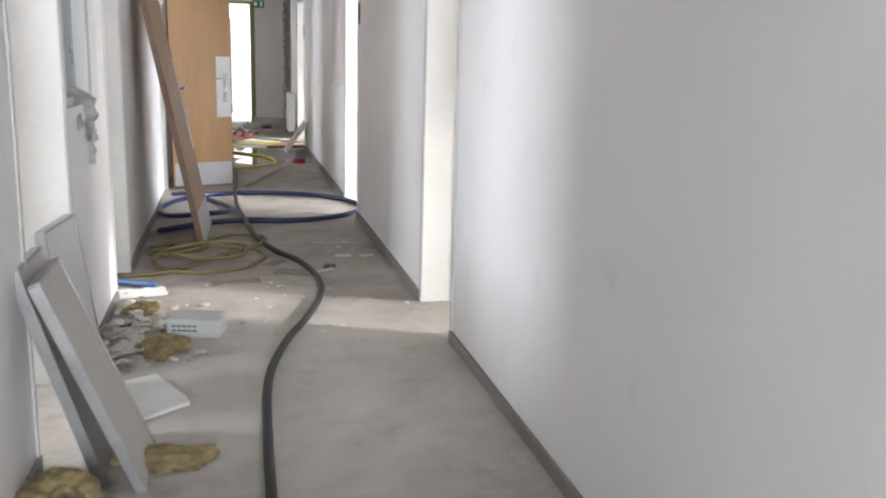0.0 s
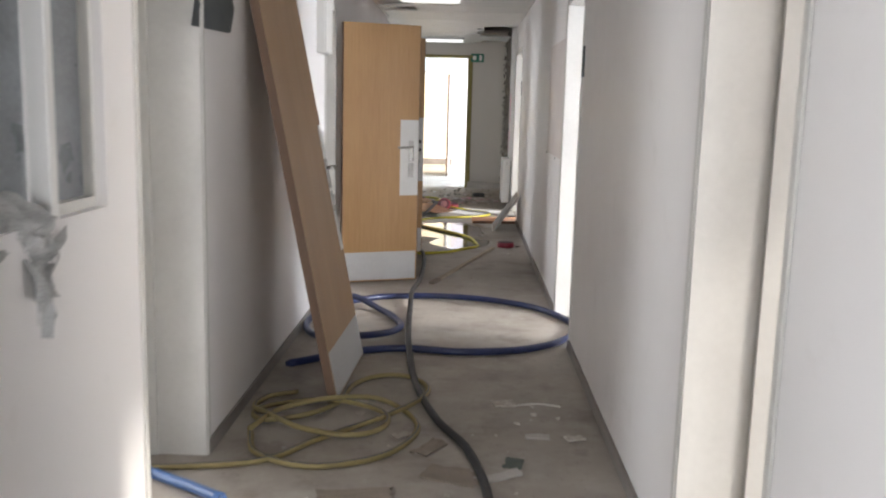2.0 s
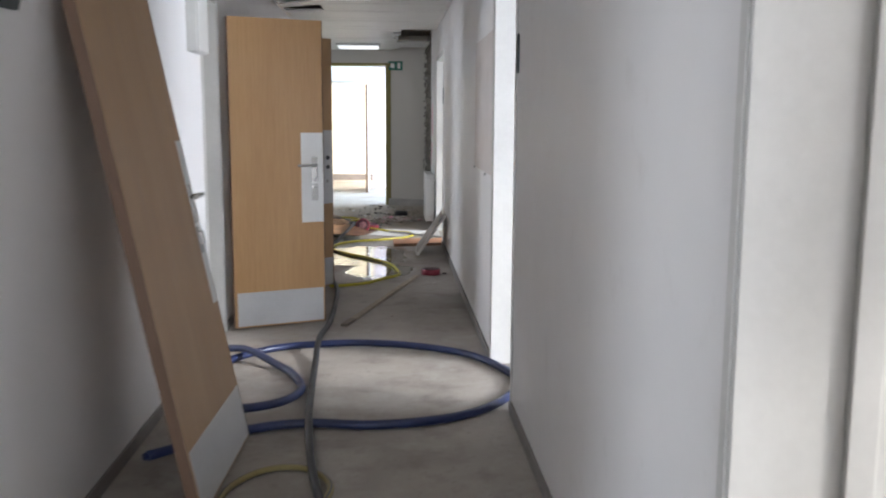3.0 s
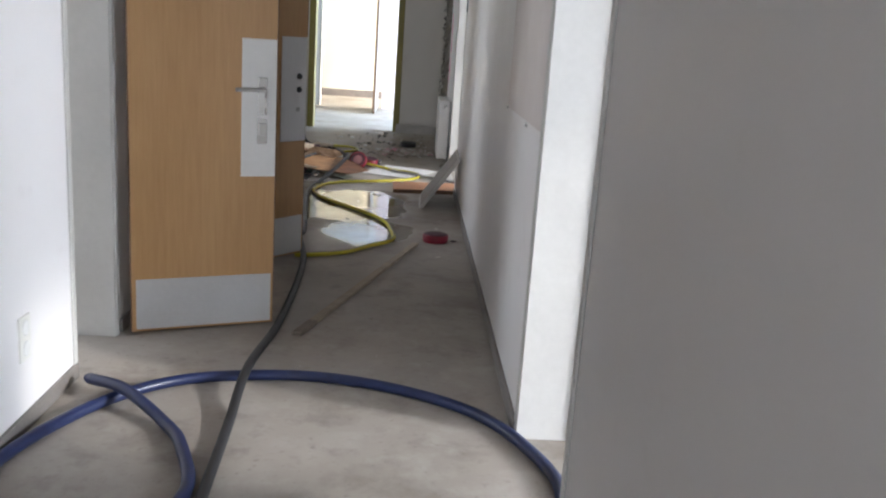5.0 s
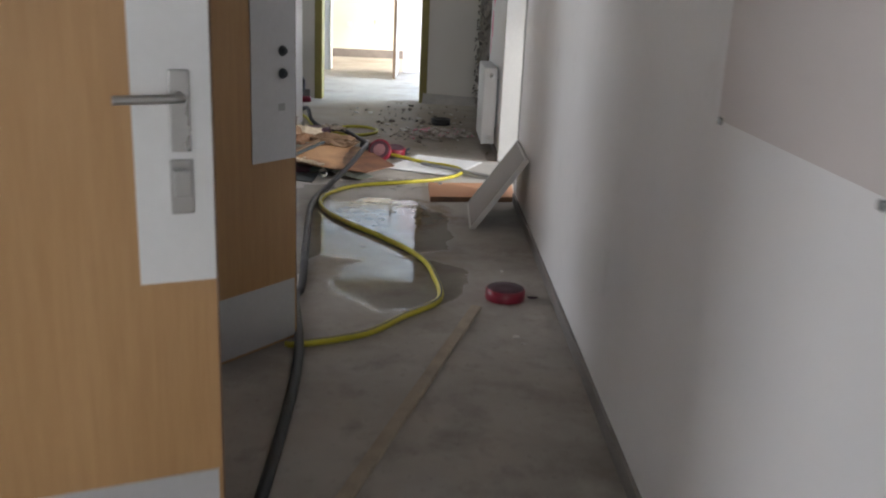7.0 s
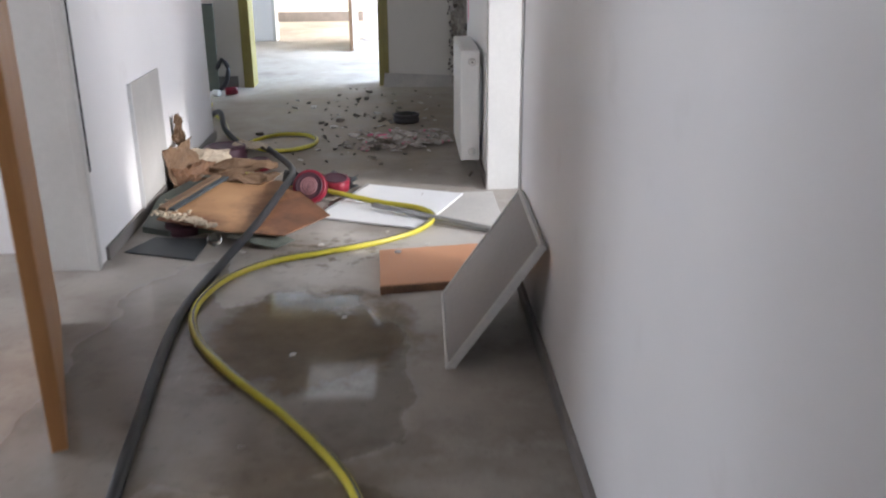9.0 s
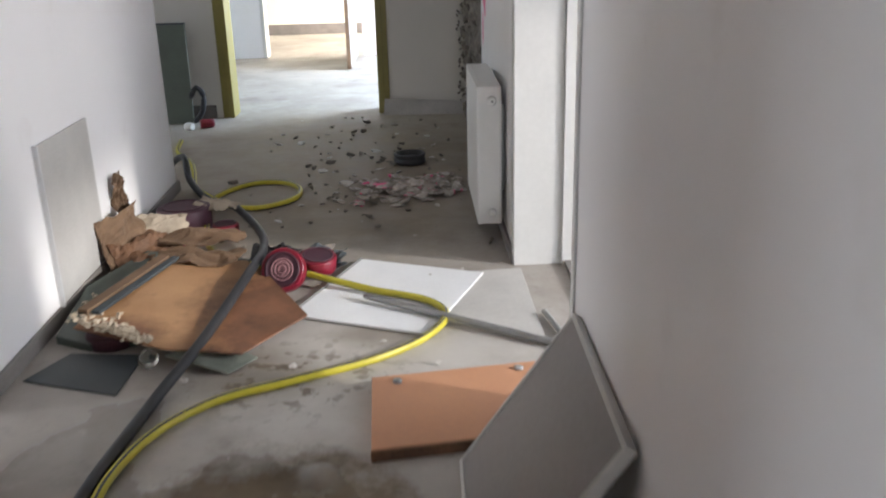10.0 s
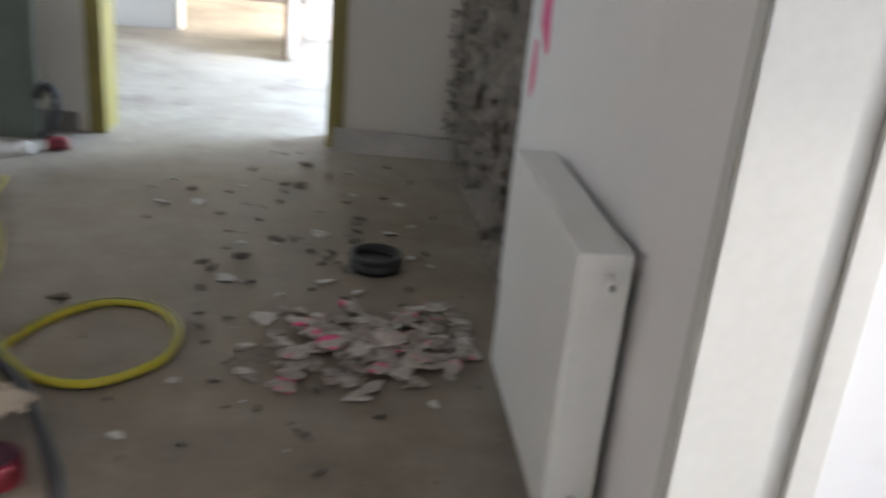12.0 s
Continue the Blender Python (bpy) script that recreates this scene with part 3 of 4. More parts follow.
def door_leaf(name, label, m, w, h=2.0, t=0.04, face=BEECH, edge=LIPPING, kick=True, plate=True, lever=True, knobs=False, top=1.28, low=0.69, plate_w=0.15):
    """A flush door: leaf, lipping, kick plate, lock plate, lever. Its front looks along local -y; the hinge is at x = 0."""
    d = thing(name, label, "door", m)
    part("leaf", box(0.003, w - 0.003, 0.0, t, 0.012, h, 0.002), face, d)
    bm = bmesh.new()
    add_box(bm, -0.001, 0.0025, -0.0005, t + 0.0005, 0.012, h, 0.0008)
    part("edge_strip", bm, edge, d)
    part("edge_strip", box(w - 0.0025, w + 0.001, -0.0005, t + 0.0005, 0.012, h, 0.0008), edge, d)
    if kick:
        part("kick_plate", box(0.02, w - 0.012, -0.003, -0.0002, 0.022, 0.245, 0.001), STEEL, d, "brushed metal kick plate")
    if plate:
        p = part("lock_plate", box(w - plate_w - 0.004, w - 0.004, -0.0035, -0.0002, low, top, 0.001), WHITE_ENAMEL if lever else STEEL, d, "smooth pale metal lock plate")
        if lever:
            part("escutcheon", box(w - 0.085, w - 0.045, -0.012, -0.0036, 0.96, 1.12, 0.004), CHROME, p)
            part("lever", tube([(w - 0.065, -0.012, 1.07), (w - 0.065, -0.045, 1.07), (w - 0.08, -0.058, 1.07), (w - 0.19, -0.058, 1.068)], 0.009, 10, 0.01, hollow=False), CHROME, p, "satin metal lever handle")
            part("lock_cylinder", box(w - 0.083, w - 0.047, -0.022, -0.0036, 0.87, 0.925, 0.006), CHROME, p)
            part("key_rose", box(w - 0.087, w - 0.043, -0.009, -0.0036, 0.835, 0.945, 0.004), CHROME, p)
        if knobs:
            for z in (0.985, 1.06):
                part("lock_cylinder", lathe([(0.018, 0), (0.017, 0.006), (0.011, 0.009), (0.011, 0.016), (0.005, 0.018)], 18), SLATE, p, "round dark metal lock cylinder", pose(w - 0.065, -0.0036, z, 90))
            part("screw_mark", box(w - 0.085, w - 0.055, -0.0045, -0.0036, 0.86, 0.885, 0.0004), GALV, p)
    return d


door_leaf("door", "beech veneer door standing open with pale lock plate and metal kick plate", pose(-0.50, 8.935, 0, 0, 0, 22.5), 0.615)
door_leaf("door", "beech veneer door ajar with a plate and two round cylinders", pose(-0.545, 9.74, 0, 0, 0, 52.6), 0.965, lever=False, knobs=True, plate_w=0.2)
lean = door_leaf("door", "unhinged beech veneer door leaning against the wall", pose(-0.128, 6.13, 0.004, 0, 0, 88) @ pose(0, 0, 0, -11.2), 0.82, face=BEECH_OLD, top=1.30, low=0.62, plate_w=0.07)
door_leaf("door", "brown door with orange lipping standing half open", pose(-0.60, 12.55, 0, 0, 0, -69.2), 0.888, face=ORANGE_EDGE, edge=ORANGE_EDGE, kick=False, plate=False)
door_leaf("door", "brown door folded back into the room", pose(-0.815, 3.60, 0, 0, 0, 192), 0.78, face=LIPPING, kick=False, plate=False)
door_leaf("door", "brown door opened into the side room", pose(1.40, 4.60, 0, 0, 0, 14), 0.72, face=LIPPING, kick=False, plate=False)
door_leaf("door", "thin faded brown door standing open in the far room", pose(0.061, 20.882, 0, 0, 0, -90.5), 1.1, face=SKIRT_LOOSE, edge=CARTON, kick=False, plate=False)

# ---------------- wall fittings ----------------
win = thing("window_1", "interior window with grey film and a white mullion, its sheeting torn", "window", kind="structure")
bm = bmesh.new()
for b in ((WY0, WY0 + 0.015, WZ0, WZ1), (WY1 - 0.015, WY1, WZ0, WZ1), (WY0 + 0.015, WY1 - 0.015, WZ0, WZ0 + 0.03), (WY0 + 0.015, WY1 - 0.015, WZ1 - 0.03, WZ1)):
    add_box(bm, XL - 0.07, XL - 0.03, *b, 0.002)
part("window_frame", bm, REVEAL, win)
part("mullion", box(XL - 0.055, XL - 0.002, 4.27, 4.31, WZ0 - 0.02, WZ1 - 0.032, 0.004), WHITE_ENAMEL, win)
part("pane", box(XL - 0.066, XL - 0.060, WY0 + 0.015, 4.27, WZ0 + 0.03, WZ1 - 0.03), FILM, win, "grey film-covered pane")
part("pane", box(XL - 0.066, XL - 0.060, 4.31, WY1 - 0.015, WZ0 + 0.03, WZ1 - 0.03), FILM, win, "grey film-covered pane")
part("torn_film", crumpled(0.30, 0.17, 20, 0.002, 0.05, 3, 0.55, 0.6), FILM_PALE, win, "crumpled torn plastic film", pose(XL + 0.015, 4.08, 1.01, 6, -14, 90))
part("torn_film", crumpled(0.14, 0.16, 16, 0.002, 0.06, 9, 0.6), FILM_PALE, win, "bunched torn film under the sill", pose(XL + 0.015, 4.17, 0.93, 0, 8, 90))
part("torn_film", crumpled(0.055, 0.20, 14, 0.002, 0.045, 8, 0.6), FILM_PALE, win, "hanging strip of torn film", pose(XL + 0.015, 4.19, 0.83, 0, 4, 90))

s = thing("wall_socket", "white double wall socket", "socket", pose(XL, 8.01, 0.31))
part("plate", box(0.0, 0.009, -0.04, 0.04, -0.075, 0.075, 0.003), PLASTIC, s)
for z in (-0.035, 0.035):
    part("insert", lathe([(0.026, 0.0), (0.026, 0.002), (0.019, 0.0022), (0.018, -0.001)], 20), WHITE_ENAMEL, s, "", pose(0.0095, 0, z, 0, 90))
cab = thing("distribution_box", "pale grey wall-mounted cable box", "cable box", pose(XL, 8.2, 1.86))
part("body", box(0.0, 0.055, -0.12, 0.14, -0.14, 0.5, 0.006), REVEAL, cab)
part("lid", box(0.055, 0.066, -0.115, 0.135, -0.135, 0.49, 0.004), REVEAL, cab)
solid("wall_hole", chunk(21, 0.006, 0.34, 0.22), SLATE, "dark ragged hole broken in the plaster", "hole", pose(XL + 0.001, 5.66, 1.66))
solid("bare_patch", box(XR - 0.004, XR - 0.001, 8.16, 9.18, 1.06, 1.86, 0.001), paint("pinkish_patch", (0.66, 0.60, 0.575)), "pinkish bare rectangle left on the wall by a removed board", "wall patch", kind="structure")
for yy, zz in ((9.16, 1.06), (8.5, 1.05)):
    solid("screw_anchor", lathe([(0.008, 0), (0.008, 0.006), (0.004, 0.007)], 10), GALV, "small wall plug with a screw", "screw", pose(XR - 0.004, yy, zz, 0, -90))
for yy in (3.05, 3.3):
    solid("screw_hole", lathe([(0.008, 0), (0.007, 0.003), (0.003, 0.003)], 10), GALV, "small screw plug in the wall", "screw", pose(XR - 0.001, yy, 1.72, 0, -90))
pl = thing("inspection_hatch", "grey sheet-metal inspection panel fixed low on the wall", "panel", pose(XL2, 13.76, 0.06))
part("sheet", box(0.001, 0.012, 0.0, 0.50, 0.0, 0.58, 0.003), PANEL_EDGE, pl)
part("rim", box(0.001, 0.02, -0.012, 0.0, -0.005, 0.585, 0.003), STEEL, pl)

# exit sign: green box with a plain pictogram
sg = thing("exit_sign", "small green emergency exit sign under the ceiling", "sign", pose(0.594, 17.511, 2.2))
part("case", box(-0.11, 0.11, -0.03, 0.0, -0.07, 0.07, 0.004), GREEN_SIGN, sg)
part("arrow_mark", box(-0.08, -0.02, -0.032, -0.0302, -0.035, 0.035), PLASTIC, sg)
part("door_mark", box(0.03, 0.075, -0.032, -0.0302, -0.045, 0.045), PLASTIC, sg)

# radiator
ra = thing("radiator", "white enamelled panel radiator on the wall", "radiator", pose(0.954, 14.43, 0.085))
part("front_panel", box(0.0, 0.022, 0.006, 0.684, 0.0, 0.596, 0.007), WHITE_ENAMEL, ra)
part("back_panel", box(0.083, 0.105, 0.006, 0.684, 0.0, 0.596, 0.007), WHITE_ENAMEL, ra)
part("side_cover", box(0.004, 0.101, 0.0, 0.012, 0.004, 0.598, 0.005), WHITE_ENAMEL, ra)
part("side_cover", box(0.004, 0.101, 0.678, 0.69, 0.004, 0.598, 0.005), WHITE_ENAMEL, ra)
part("convector", box(0.0225, 0.0825, 0.0125, 0.6775, 0.02, 0.57), GALV, ra)
part("top_cover", box(0.012, 0.093, 0.004, 0.686, 0.588, 0.5985, 0.004), WHITE_ENAMEL, ra)
for z, c in ((0.54, GALV), (0.055, PLASTIC)):
    k = part("plug", lathe([(0.02, 0), (0.02, 0.012), (0.014, 0.018), (0.013, 0.02)], 20), WHITE_ENAMEL, ra, "round end plug", pose(0.062, 0.0, z, 90))
    part("valve_pin", lathe([(0.006, 0.0205), (0.006, 0.026), (0.003, 0.027)], 10), c, k)
for yy in (0.12, 0.54):
    part("bracket", box(0.104, 0.154, yy, yy + 0.03, 0.12, 0.5, 0.002), GALV, ra)

# chased-out strip of masonry in the corner
rough = thing("broken_masonry", "strip of broken plaster and bare rough masonry in the corner", "masonry", kind="structure")
bm = bmesh.new()
rows = [[bm.verts.new((XR + 0.012 + 0.035 * noise.noise(Vector((0, 15.76 + j * 0.029, i * 0.026)) * 7) + 0.02 * noise.noise(Vector((5, j * 0.029, i * 0.026)) * 23), 15.76 + j * 0.029, i * 0.026)) for j in range(61)] for i in range(101)]
for lo, hi in zip(rows, rows[1:]):
    for j in range(60):
        bm.faces.new((lo[j], lo[j + 1], hi[j + 1], hi[j]))
part("backing", bm, MORTAR, rough, "rough bare mortar")
part("core", box(XR + 0.07, XR + T, 15.76, 17.50, 0, 2.6), MORTAR, rough)
rnd = random.Random(11)
shapes = [mesh_of("masonry_lump", chunk(40 + i, 0.024, 0.045, 0.03), m) for i, m in enumerate((MORTAR, CONCRETE, MORTAR, CONCRETE, MORTAR))]
for i in range(280):
    ob = new("stone", shapes[i % 5 if rnd.random() > 0.25 else 0])
    ob.parent = rough
    zz = rnd.uniform(0.0, 2.4)
    ob.matrix_basis = pose(XR + rnd.uniform(-0.012, 0.03), 15.74 + rnd.random() * 1.7, zz, rnd.uniform(-20, 20), rnd.uniform(-20, 20), rnd.uniform(-15, 15)) @ Matrix.Diagonal((1, rnd.uniform(0.6, 1.4), rnd.uniform(0.6, 1.5), 1))
for i in range(110):
    ob = new("plaster_edge", shapes[rnd.randrange(5)])
    ob.parent = rough
    zz = rnd.uniform(0, 2.4)
    wide = 0.02 + 0.05 * abs(noise.noise(Vector((zz * 2.3, 0, 0))))
    ob.matrix_basis = pose(XR - wide * rnd.random(), 17.485, zz, rnd.uniform(-30, 30), rnd.uniform(-40, 40), rnd.uniform(0, 90)) @ Matrix.Diagonal((0.55, 0.2, rnd.uniform(0.3, 0.8), 1))
for i, (yy, zz, w, h) in enumerate(((15.52, 0.86, 0.16, 0.30), (15.46, 1.12, 0.26, 0.55), (15.62, 0.70, 0.07, 0.22))):
    solid("spray_mark", chunk(60 + i, 0.0012, w / 2, h / 2), PINK, "streak of bright pink spray paint on the wall", "paint mark", pose(XR - 0.001, yy, zz, 0, 0, 0))
# loosened skirting leaning at the end wall
solid("loose_skirting", box(0.0, 0.62, 0.0, 0.018, 0.0, 0.135, 0.003), SKIRT_LOOSE, "dusty grey skirting board come loose at the end wall", "skirting", pose(0.470, 17.40, 0.0, -34, 2, -5))
gb = thing("leaning_board", "dark green-grey board propped at the end wall", "board", pose(-1.383, 17.309, 0, -3))
part("sheet", box(0.0, 0.46, 0.0, 0.02, 0.0, 0.71, 0.003), BOARD_PALE, gb)
part("edge_strip", box(-0.004, 0.464, -0.004, 0.022, 0.71, 0.722, 0.002), SLATE, gb)
solid("cable_loop", tube([(-0.907, 17.318, 0.02), (-0.859, 17.321, 0.08), (-0.839, 17.332, 0.2), (-0.888, 17.339, 0.26), (-0.927, 17.327, 0.2)], 0.02), BLACK, "short dark cable loop standing at the wall", "cable")
solid("crushed_can", lathe([(0.03, 0), (0.033, 0.02), (0.033, 0.08), (0.026, 0.1)], 16), RED, "small red crushed can on the floor", "can", pose(-0.835, 17.122, 0.033, 0, 90, 20))
solid("crushed_can", lathe([(0.026, 0), (0.03, 0.015), (0.03, 0.05), (0.024, 0.06)], 16), PLASTIC, "small white crumpled cup on the floor", "cup", pose(-0.921, 17.067, 0.03, 0, 90, -30))
for xx, zz in ((-0.85, 0.55), (-0.35, 0.62)):
    solid("wall_socket", box(xx - 0.04, xx + 0.04, 23.32, 23.34, zz - 0.04, zz + 0.04, 0.004), PLASTIC, "white socket on the yellow wall", "socket")

# ---------------- hoses ----------------


def lay(points, r, z=0.0):
    return [(x, y, (p[0] if p else 0.0) + r) for x, y, *p in points]


solid("black_hose", tube(lay([(0.17, 1.6), (0.165, 2.2), (0.17, 2.9), (0.20, 3.5), (0.30, 3.98), (0.42, 4.33), (0.53, 4.75), (0.555, 5.15), (0.48, 5.6), (0.34, 5.95), (0.22, 6.45), (0.15, 7.0, 0.03), (0.11, 7.6), (0.09, 8.06, 0.0), (0.08, 8.48, 0.042), (0.10, 9.1), (0.10, 9.8), (0.07, 10.35), (-0.02, 10.9), (-0.015, 11.066), (-0.087, 11.762), (-0.150, 12.509), (-0.103, 13.063), (-0.013, 13.419, 0.05), (0.055, 13.873, 0.09), (0.058, 14.224, 0.07), (-0.016, 14.540, 0.05), (-0.198, 14.899, 0.06), (-0.368, 15.149, 0.02), (-0.509, 15.390, 0.06), (-0.581, 15.586, 0.14), (-0.751, 15.826, 0.02)], 0.018), 0.018, 14), BLACK, "thick black rubber hose snaking along the floor", "hose")
solid("blue_hose", tube(lay([(-0.47, 6.71), (-0.15, 6.98), (0.12, 7.06, 0.005), (0.45, 7.04), (0.8, 7.13), (1.05, 7.36), (1.17, 7.68), (1.1, 7.98), (0.94, 8.24), (0.67, 8.42), (0.36, 8.51), (0.06, 8.49), (-0.18, 8.40), (-0.37, 8.19), (-0.51, 7.85), (-0.53, 7.55), (-0.42, 7.27, 0.01), (-0.18, 7.16, 0.042), (0.0, 7.3, 0.03), (0.06, 7.6), (-0.02, 7.87), (-0.11, 8.03), (-0.30, 8.2, 0.045), (-0.47, 8.34, 0.02)], 0.021), 0.021, 14), BLUE, "stiff dark blue hose lying in large loops", "hose")
solid("blue_hose", tube(lay([(-1.1, 5.36), (-0.8, 5.31), (-0.56, 5.18), (-0.38, 5.05, 0.01)], 0.02), 0.02, 14), BLUE_LIGHT, "bright blue hose end poking out of a doorway", "hose")
solid("yellow_hose", tube(lay([(0.02, 10.42), (0.1, 10.44), (0.3, 10.55), (0.44, 10.75), (0.580, 10.952), (0.564, 11.252), (0.500, 11.538), (0.319, 11.847), (0.100, 12.134), (-0.051, 12.385), (-0.114, 12.641), (-0.061, 12.905), (0.081, 13.094), (0.283, 13.197), (0.533, 13.322), (0.704, 13.473), (0.779, 13.638, 0.006), (0.708, 13.764, 0.012), (0.512, 13.872, 0.014), (0.257, 14.006, 0.035), (0.060, 14.124, 0.03), (-0.098, 14.264, 0.02), (-0.208, 14.438), (-0.271, 14.654), (-0.325, 14.911, 0.02), (-0.378, 15.148), (-0.315, 15.372), (-0.182, 15.521), (-0.016, 15.501), (0.074, 15.356), (0.058, 15.175), (-0.085, 15.046), (-0.250, 15.076, 0.006), (-0.409, 15.246, 0.03), (-0.511, 15.490), (-0.596, 15.836), (-0.678, 16.081), (-0.810, 16.343), (-0.865, 16.670)], 0.014), 0.014, 12, stripe=True), (YELLOW, STRIPE), "bright yellow hose with dark stripes winding over the floor", "hose")
solid("dusty_hose", tube(lay([(-1.0, 5.3), (-0.7, 5.33), (-0.33, 5.43), (-0.14, 5.68), (0.1, 5.9, 0.02), (0.26, 6.2, 0.01), (0.28, 6.42), (0.17, 6.57), (0.02, 6.56), (-0.09, 6.4), (-0.12, 6.15), (-0.22, 5.9, 0.026), (-0.38, 5.82, 0.02), (-0.48, 5.95), (-0.42, 6.08), (-0.15, 6.1, 0.026), (0.08, 5.98, 0.026), (0.13, 5.82, 0.02), (0.02, 5.68, 0.02), (-0.2, 5.7, 0.03), (-0.4, 5.88, 0.03), (-0.5, 6.05, 0.0), (-0.46, 6.2), (-0.35, 6.27)], 0.013), 0.013, 12, stripe=True), (YELLOW_OLD, STRIPE), "dusty olive-yellow garden hose in a tangled coil", "hose")
solid("dusty_hose", tube(lay([(-0.44, 5.72), (-0.36, 5.5), (-0.12, 5.39), (0.14, 5.52), (0.26, 5.78, 0.0), (0.22, 6.0, 0.0), (0.06, 6.12, 0.03), (-0.15, 6.06, 0.045), (-0.36, 5.93, 0.03), (-0.44, 5.72, 0.02)], 0.013), 0.013, 12, stripe=True), (YELLOW_OLD, STRIPE), "loop of dusty yellow hose on top of the coil", "hose")

# ---------------- near stretch ----------------
for i, (px, py, a, w, lean_a, mat) in enumerate(((-0.34, 2.86, 90, 0.34, -17, PANEL_EDGE), (-0.21, 2.78, 91, 0.34, -22, PANEL_EDGE), (-0.44, 3.3, 84, 0.36, -8, REVEAL))):
    p = thing("ceiling_tile", "grey metal-edged ceiling panel leaning on the wall", "panel", pose(px, py, 0.0, 0, 0, a) @ pose(0, 0, 0, lean_a), "leaning panels")
    part("sheet", box(-w / 2, w / 2, 0.004, 0.030, 0.006, 0.72, 0.003), mat, p)
    part("rim", box(-w / 2 - 0.012, -w / 2, 0.0, 0.036, 0.0, 0.726, 0.003), GALV, p)
    part("rim", box(w / 2, w / 2 + 0.012, 0.0, 0.036, 0.0, 0.726, 0.003), GALV, p)
    part("rim", box(-w / 2, w / 2, 0.0, 0.036, 0.7205, 0.732, 0.003), GALV, p)
solid("plasterboard_offcut", slab([(-0.35, 3.08), (-0.11, 3.28), (-0.12, 3.33), (-0.26, 3.62), (-0.44, 3.52)], 0.002, 0.014), PAPER, "white plasterboard offcut flat on the floor", "offcut")
solid("mineral_wool", wad(5, 0.15, 0.09, 0.04), WOOL, "tuft of yellow-brown mineral wool on the floor", "insulation", pose(-0.17, 2.8, 0))
solid("mineral_wool", wad(6, 0.10, 0.16, 0.032, 0.5), WOOL, "wad of yellow mineral wool among the rubble", "insulation", pose(-0.26, 4.0, 0))
solid("mineral_wool", wad(7, 0.075, 0.06, 0.04, 0.5), WOOL, "wad of yellow mineral wool among the rubble", "insulation", pose(-0.40, 4.55, 0.02))
solid("mineral_wool", wad(8, 0.14, 0.11, 0.09), WOOL, "yellow-green mineral wool under the leaning panels", "insulation", pose(-0.45, 2.5, 0))
bx = thing("metal_box", "pale grey metal box with slots, lying on its side", "box", pose(-0.015, 4.10, 0, 0, 0, 76))
part("body", box(0.0, 0.165, 0.0, 0.245, 0.0, 0.09, 0.005), BOX_GREY, bx)
for k in range(2):
    for j in range(5):
        part("slot", box(-0.0012, 0.0, 0, 0.019, 0, 0.007), DARK, bx, "", pose(0.0, 0.105 + j * 0.024, 0.032 + k * 0.022))
solid("paper_scrap", crumpled(0.25, 0.17, 8, 0.002, 0.004, 31, 0.2), PAPER, "scrap of white paper on the floor", "paper", pose(-0.42, 4.87, 0.012, -88, 0, 12))
rnd = random.Random(7)
bits = [mesh_of("plaster_fragment", chunk(70 + i, *d), PLASTER) for i, d in enumerate(((0.055, 0.04, 0.012), (0.035, 0.03, 0.01), (0.07, 0.045, 0.014), (0.025, 0.02, 0.008), (0.045, 0.045, 0.016), (0.04, 0.022, 0.012)))]


def scatter(count, place, label, group, meshes, size=(0.6, 1.3), name="plaster_fragment"):
    """Broken pieces, each a thing of its own."""
    for i in range(count):
        x, y, z = place(rnd)
        ob = new(name, meshes[rnd.randrange(len(meshes))])
        s = rnd.uniform(*size)
        ob.matrix_world = pose(x, y, z, rnd.uniform(-14, 14), rnd.uniform(-14, 14), rnd.uniform(0, 360)) @ Matrix.Scale(s, 4)
        tagged(ob, label, "rubble", group)


def pile_left(r):
    y = r.uniform(3.75, 4.78)
    d = abs(r.gauss(0, 0.16))
    return XL + 0.05 + min(d, 0.42), y, max(0.0, 0.07 - d * 0.35) * r.random()


scatter(230, pile_left, "broken piece of white plaster in the rubble heap", "plaster rubble", bits, (0.2, 0.95))
scatter(60, lambda r: (r.uniform(-0.35, 1.0), r.uniform(3.7, 6.3), 0.0), "small white plaster crumb on the floor", "scattered crumbs", bits, (0.12, 0.5))
# broken tiles and glass by the hose
for cx, cy, a, w, h, m, lab in ((0.08, 5.13, 10, 0.27, 0.09, TILE_DULL, "grey-brown broken tile on the floor"), (0.40, 5.3, -18, 0.22, 0.14, TILE_DULL, "dull brown broken tile on the floor"), (0.62, 5.35, 30, 0.2, 0.06, PANEL_EDGE, "strip of pale debris on the floor"), (0.36, 5.62, 60, 0.17, 0.08, TILE_DULL, "scrap of brown board on the floor"), (0.66, 6.18, 10, 0.10, 0.08, PLASTER, "white flake of plaster on the floor"), (0.22, 5.75, 40, 0.09, 0.06, PLASTER, "white flake of plaster on the floor"), (0.78, 5.78, 0, 0.10, 0.05, PANEL_EDGE, "pale flake on the floor"), (0.95, 5.78, 20, 0.08, 0.05, PLASTER, "white flake of plaster on the floor"), (0.7, 5.5, 80, 0.09, 0.07, GREEN_BOARD, "dark green broken flake on the floor")):
    solid("broken_tile", crumpled(w, h, 6, 0.006, 0.006, int(cx * 100 + cy * 10), 0.25), m, lab, "debris", pose(cx, cy, 0.008, -90, 0, a))
solid("twig", tube([(0.72, 6.2, 0.006), (0.82, 6.22, 0.01), (0.92, 6.2, 0.006)], 0.004, 6), PANEL_EDGE, "thin pale wire on the floor", "wire")

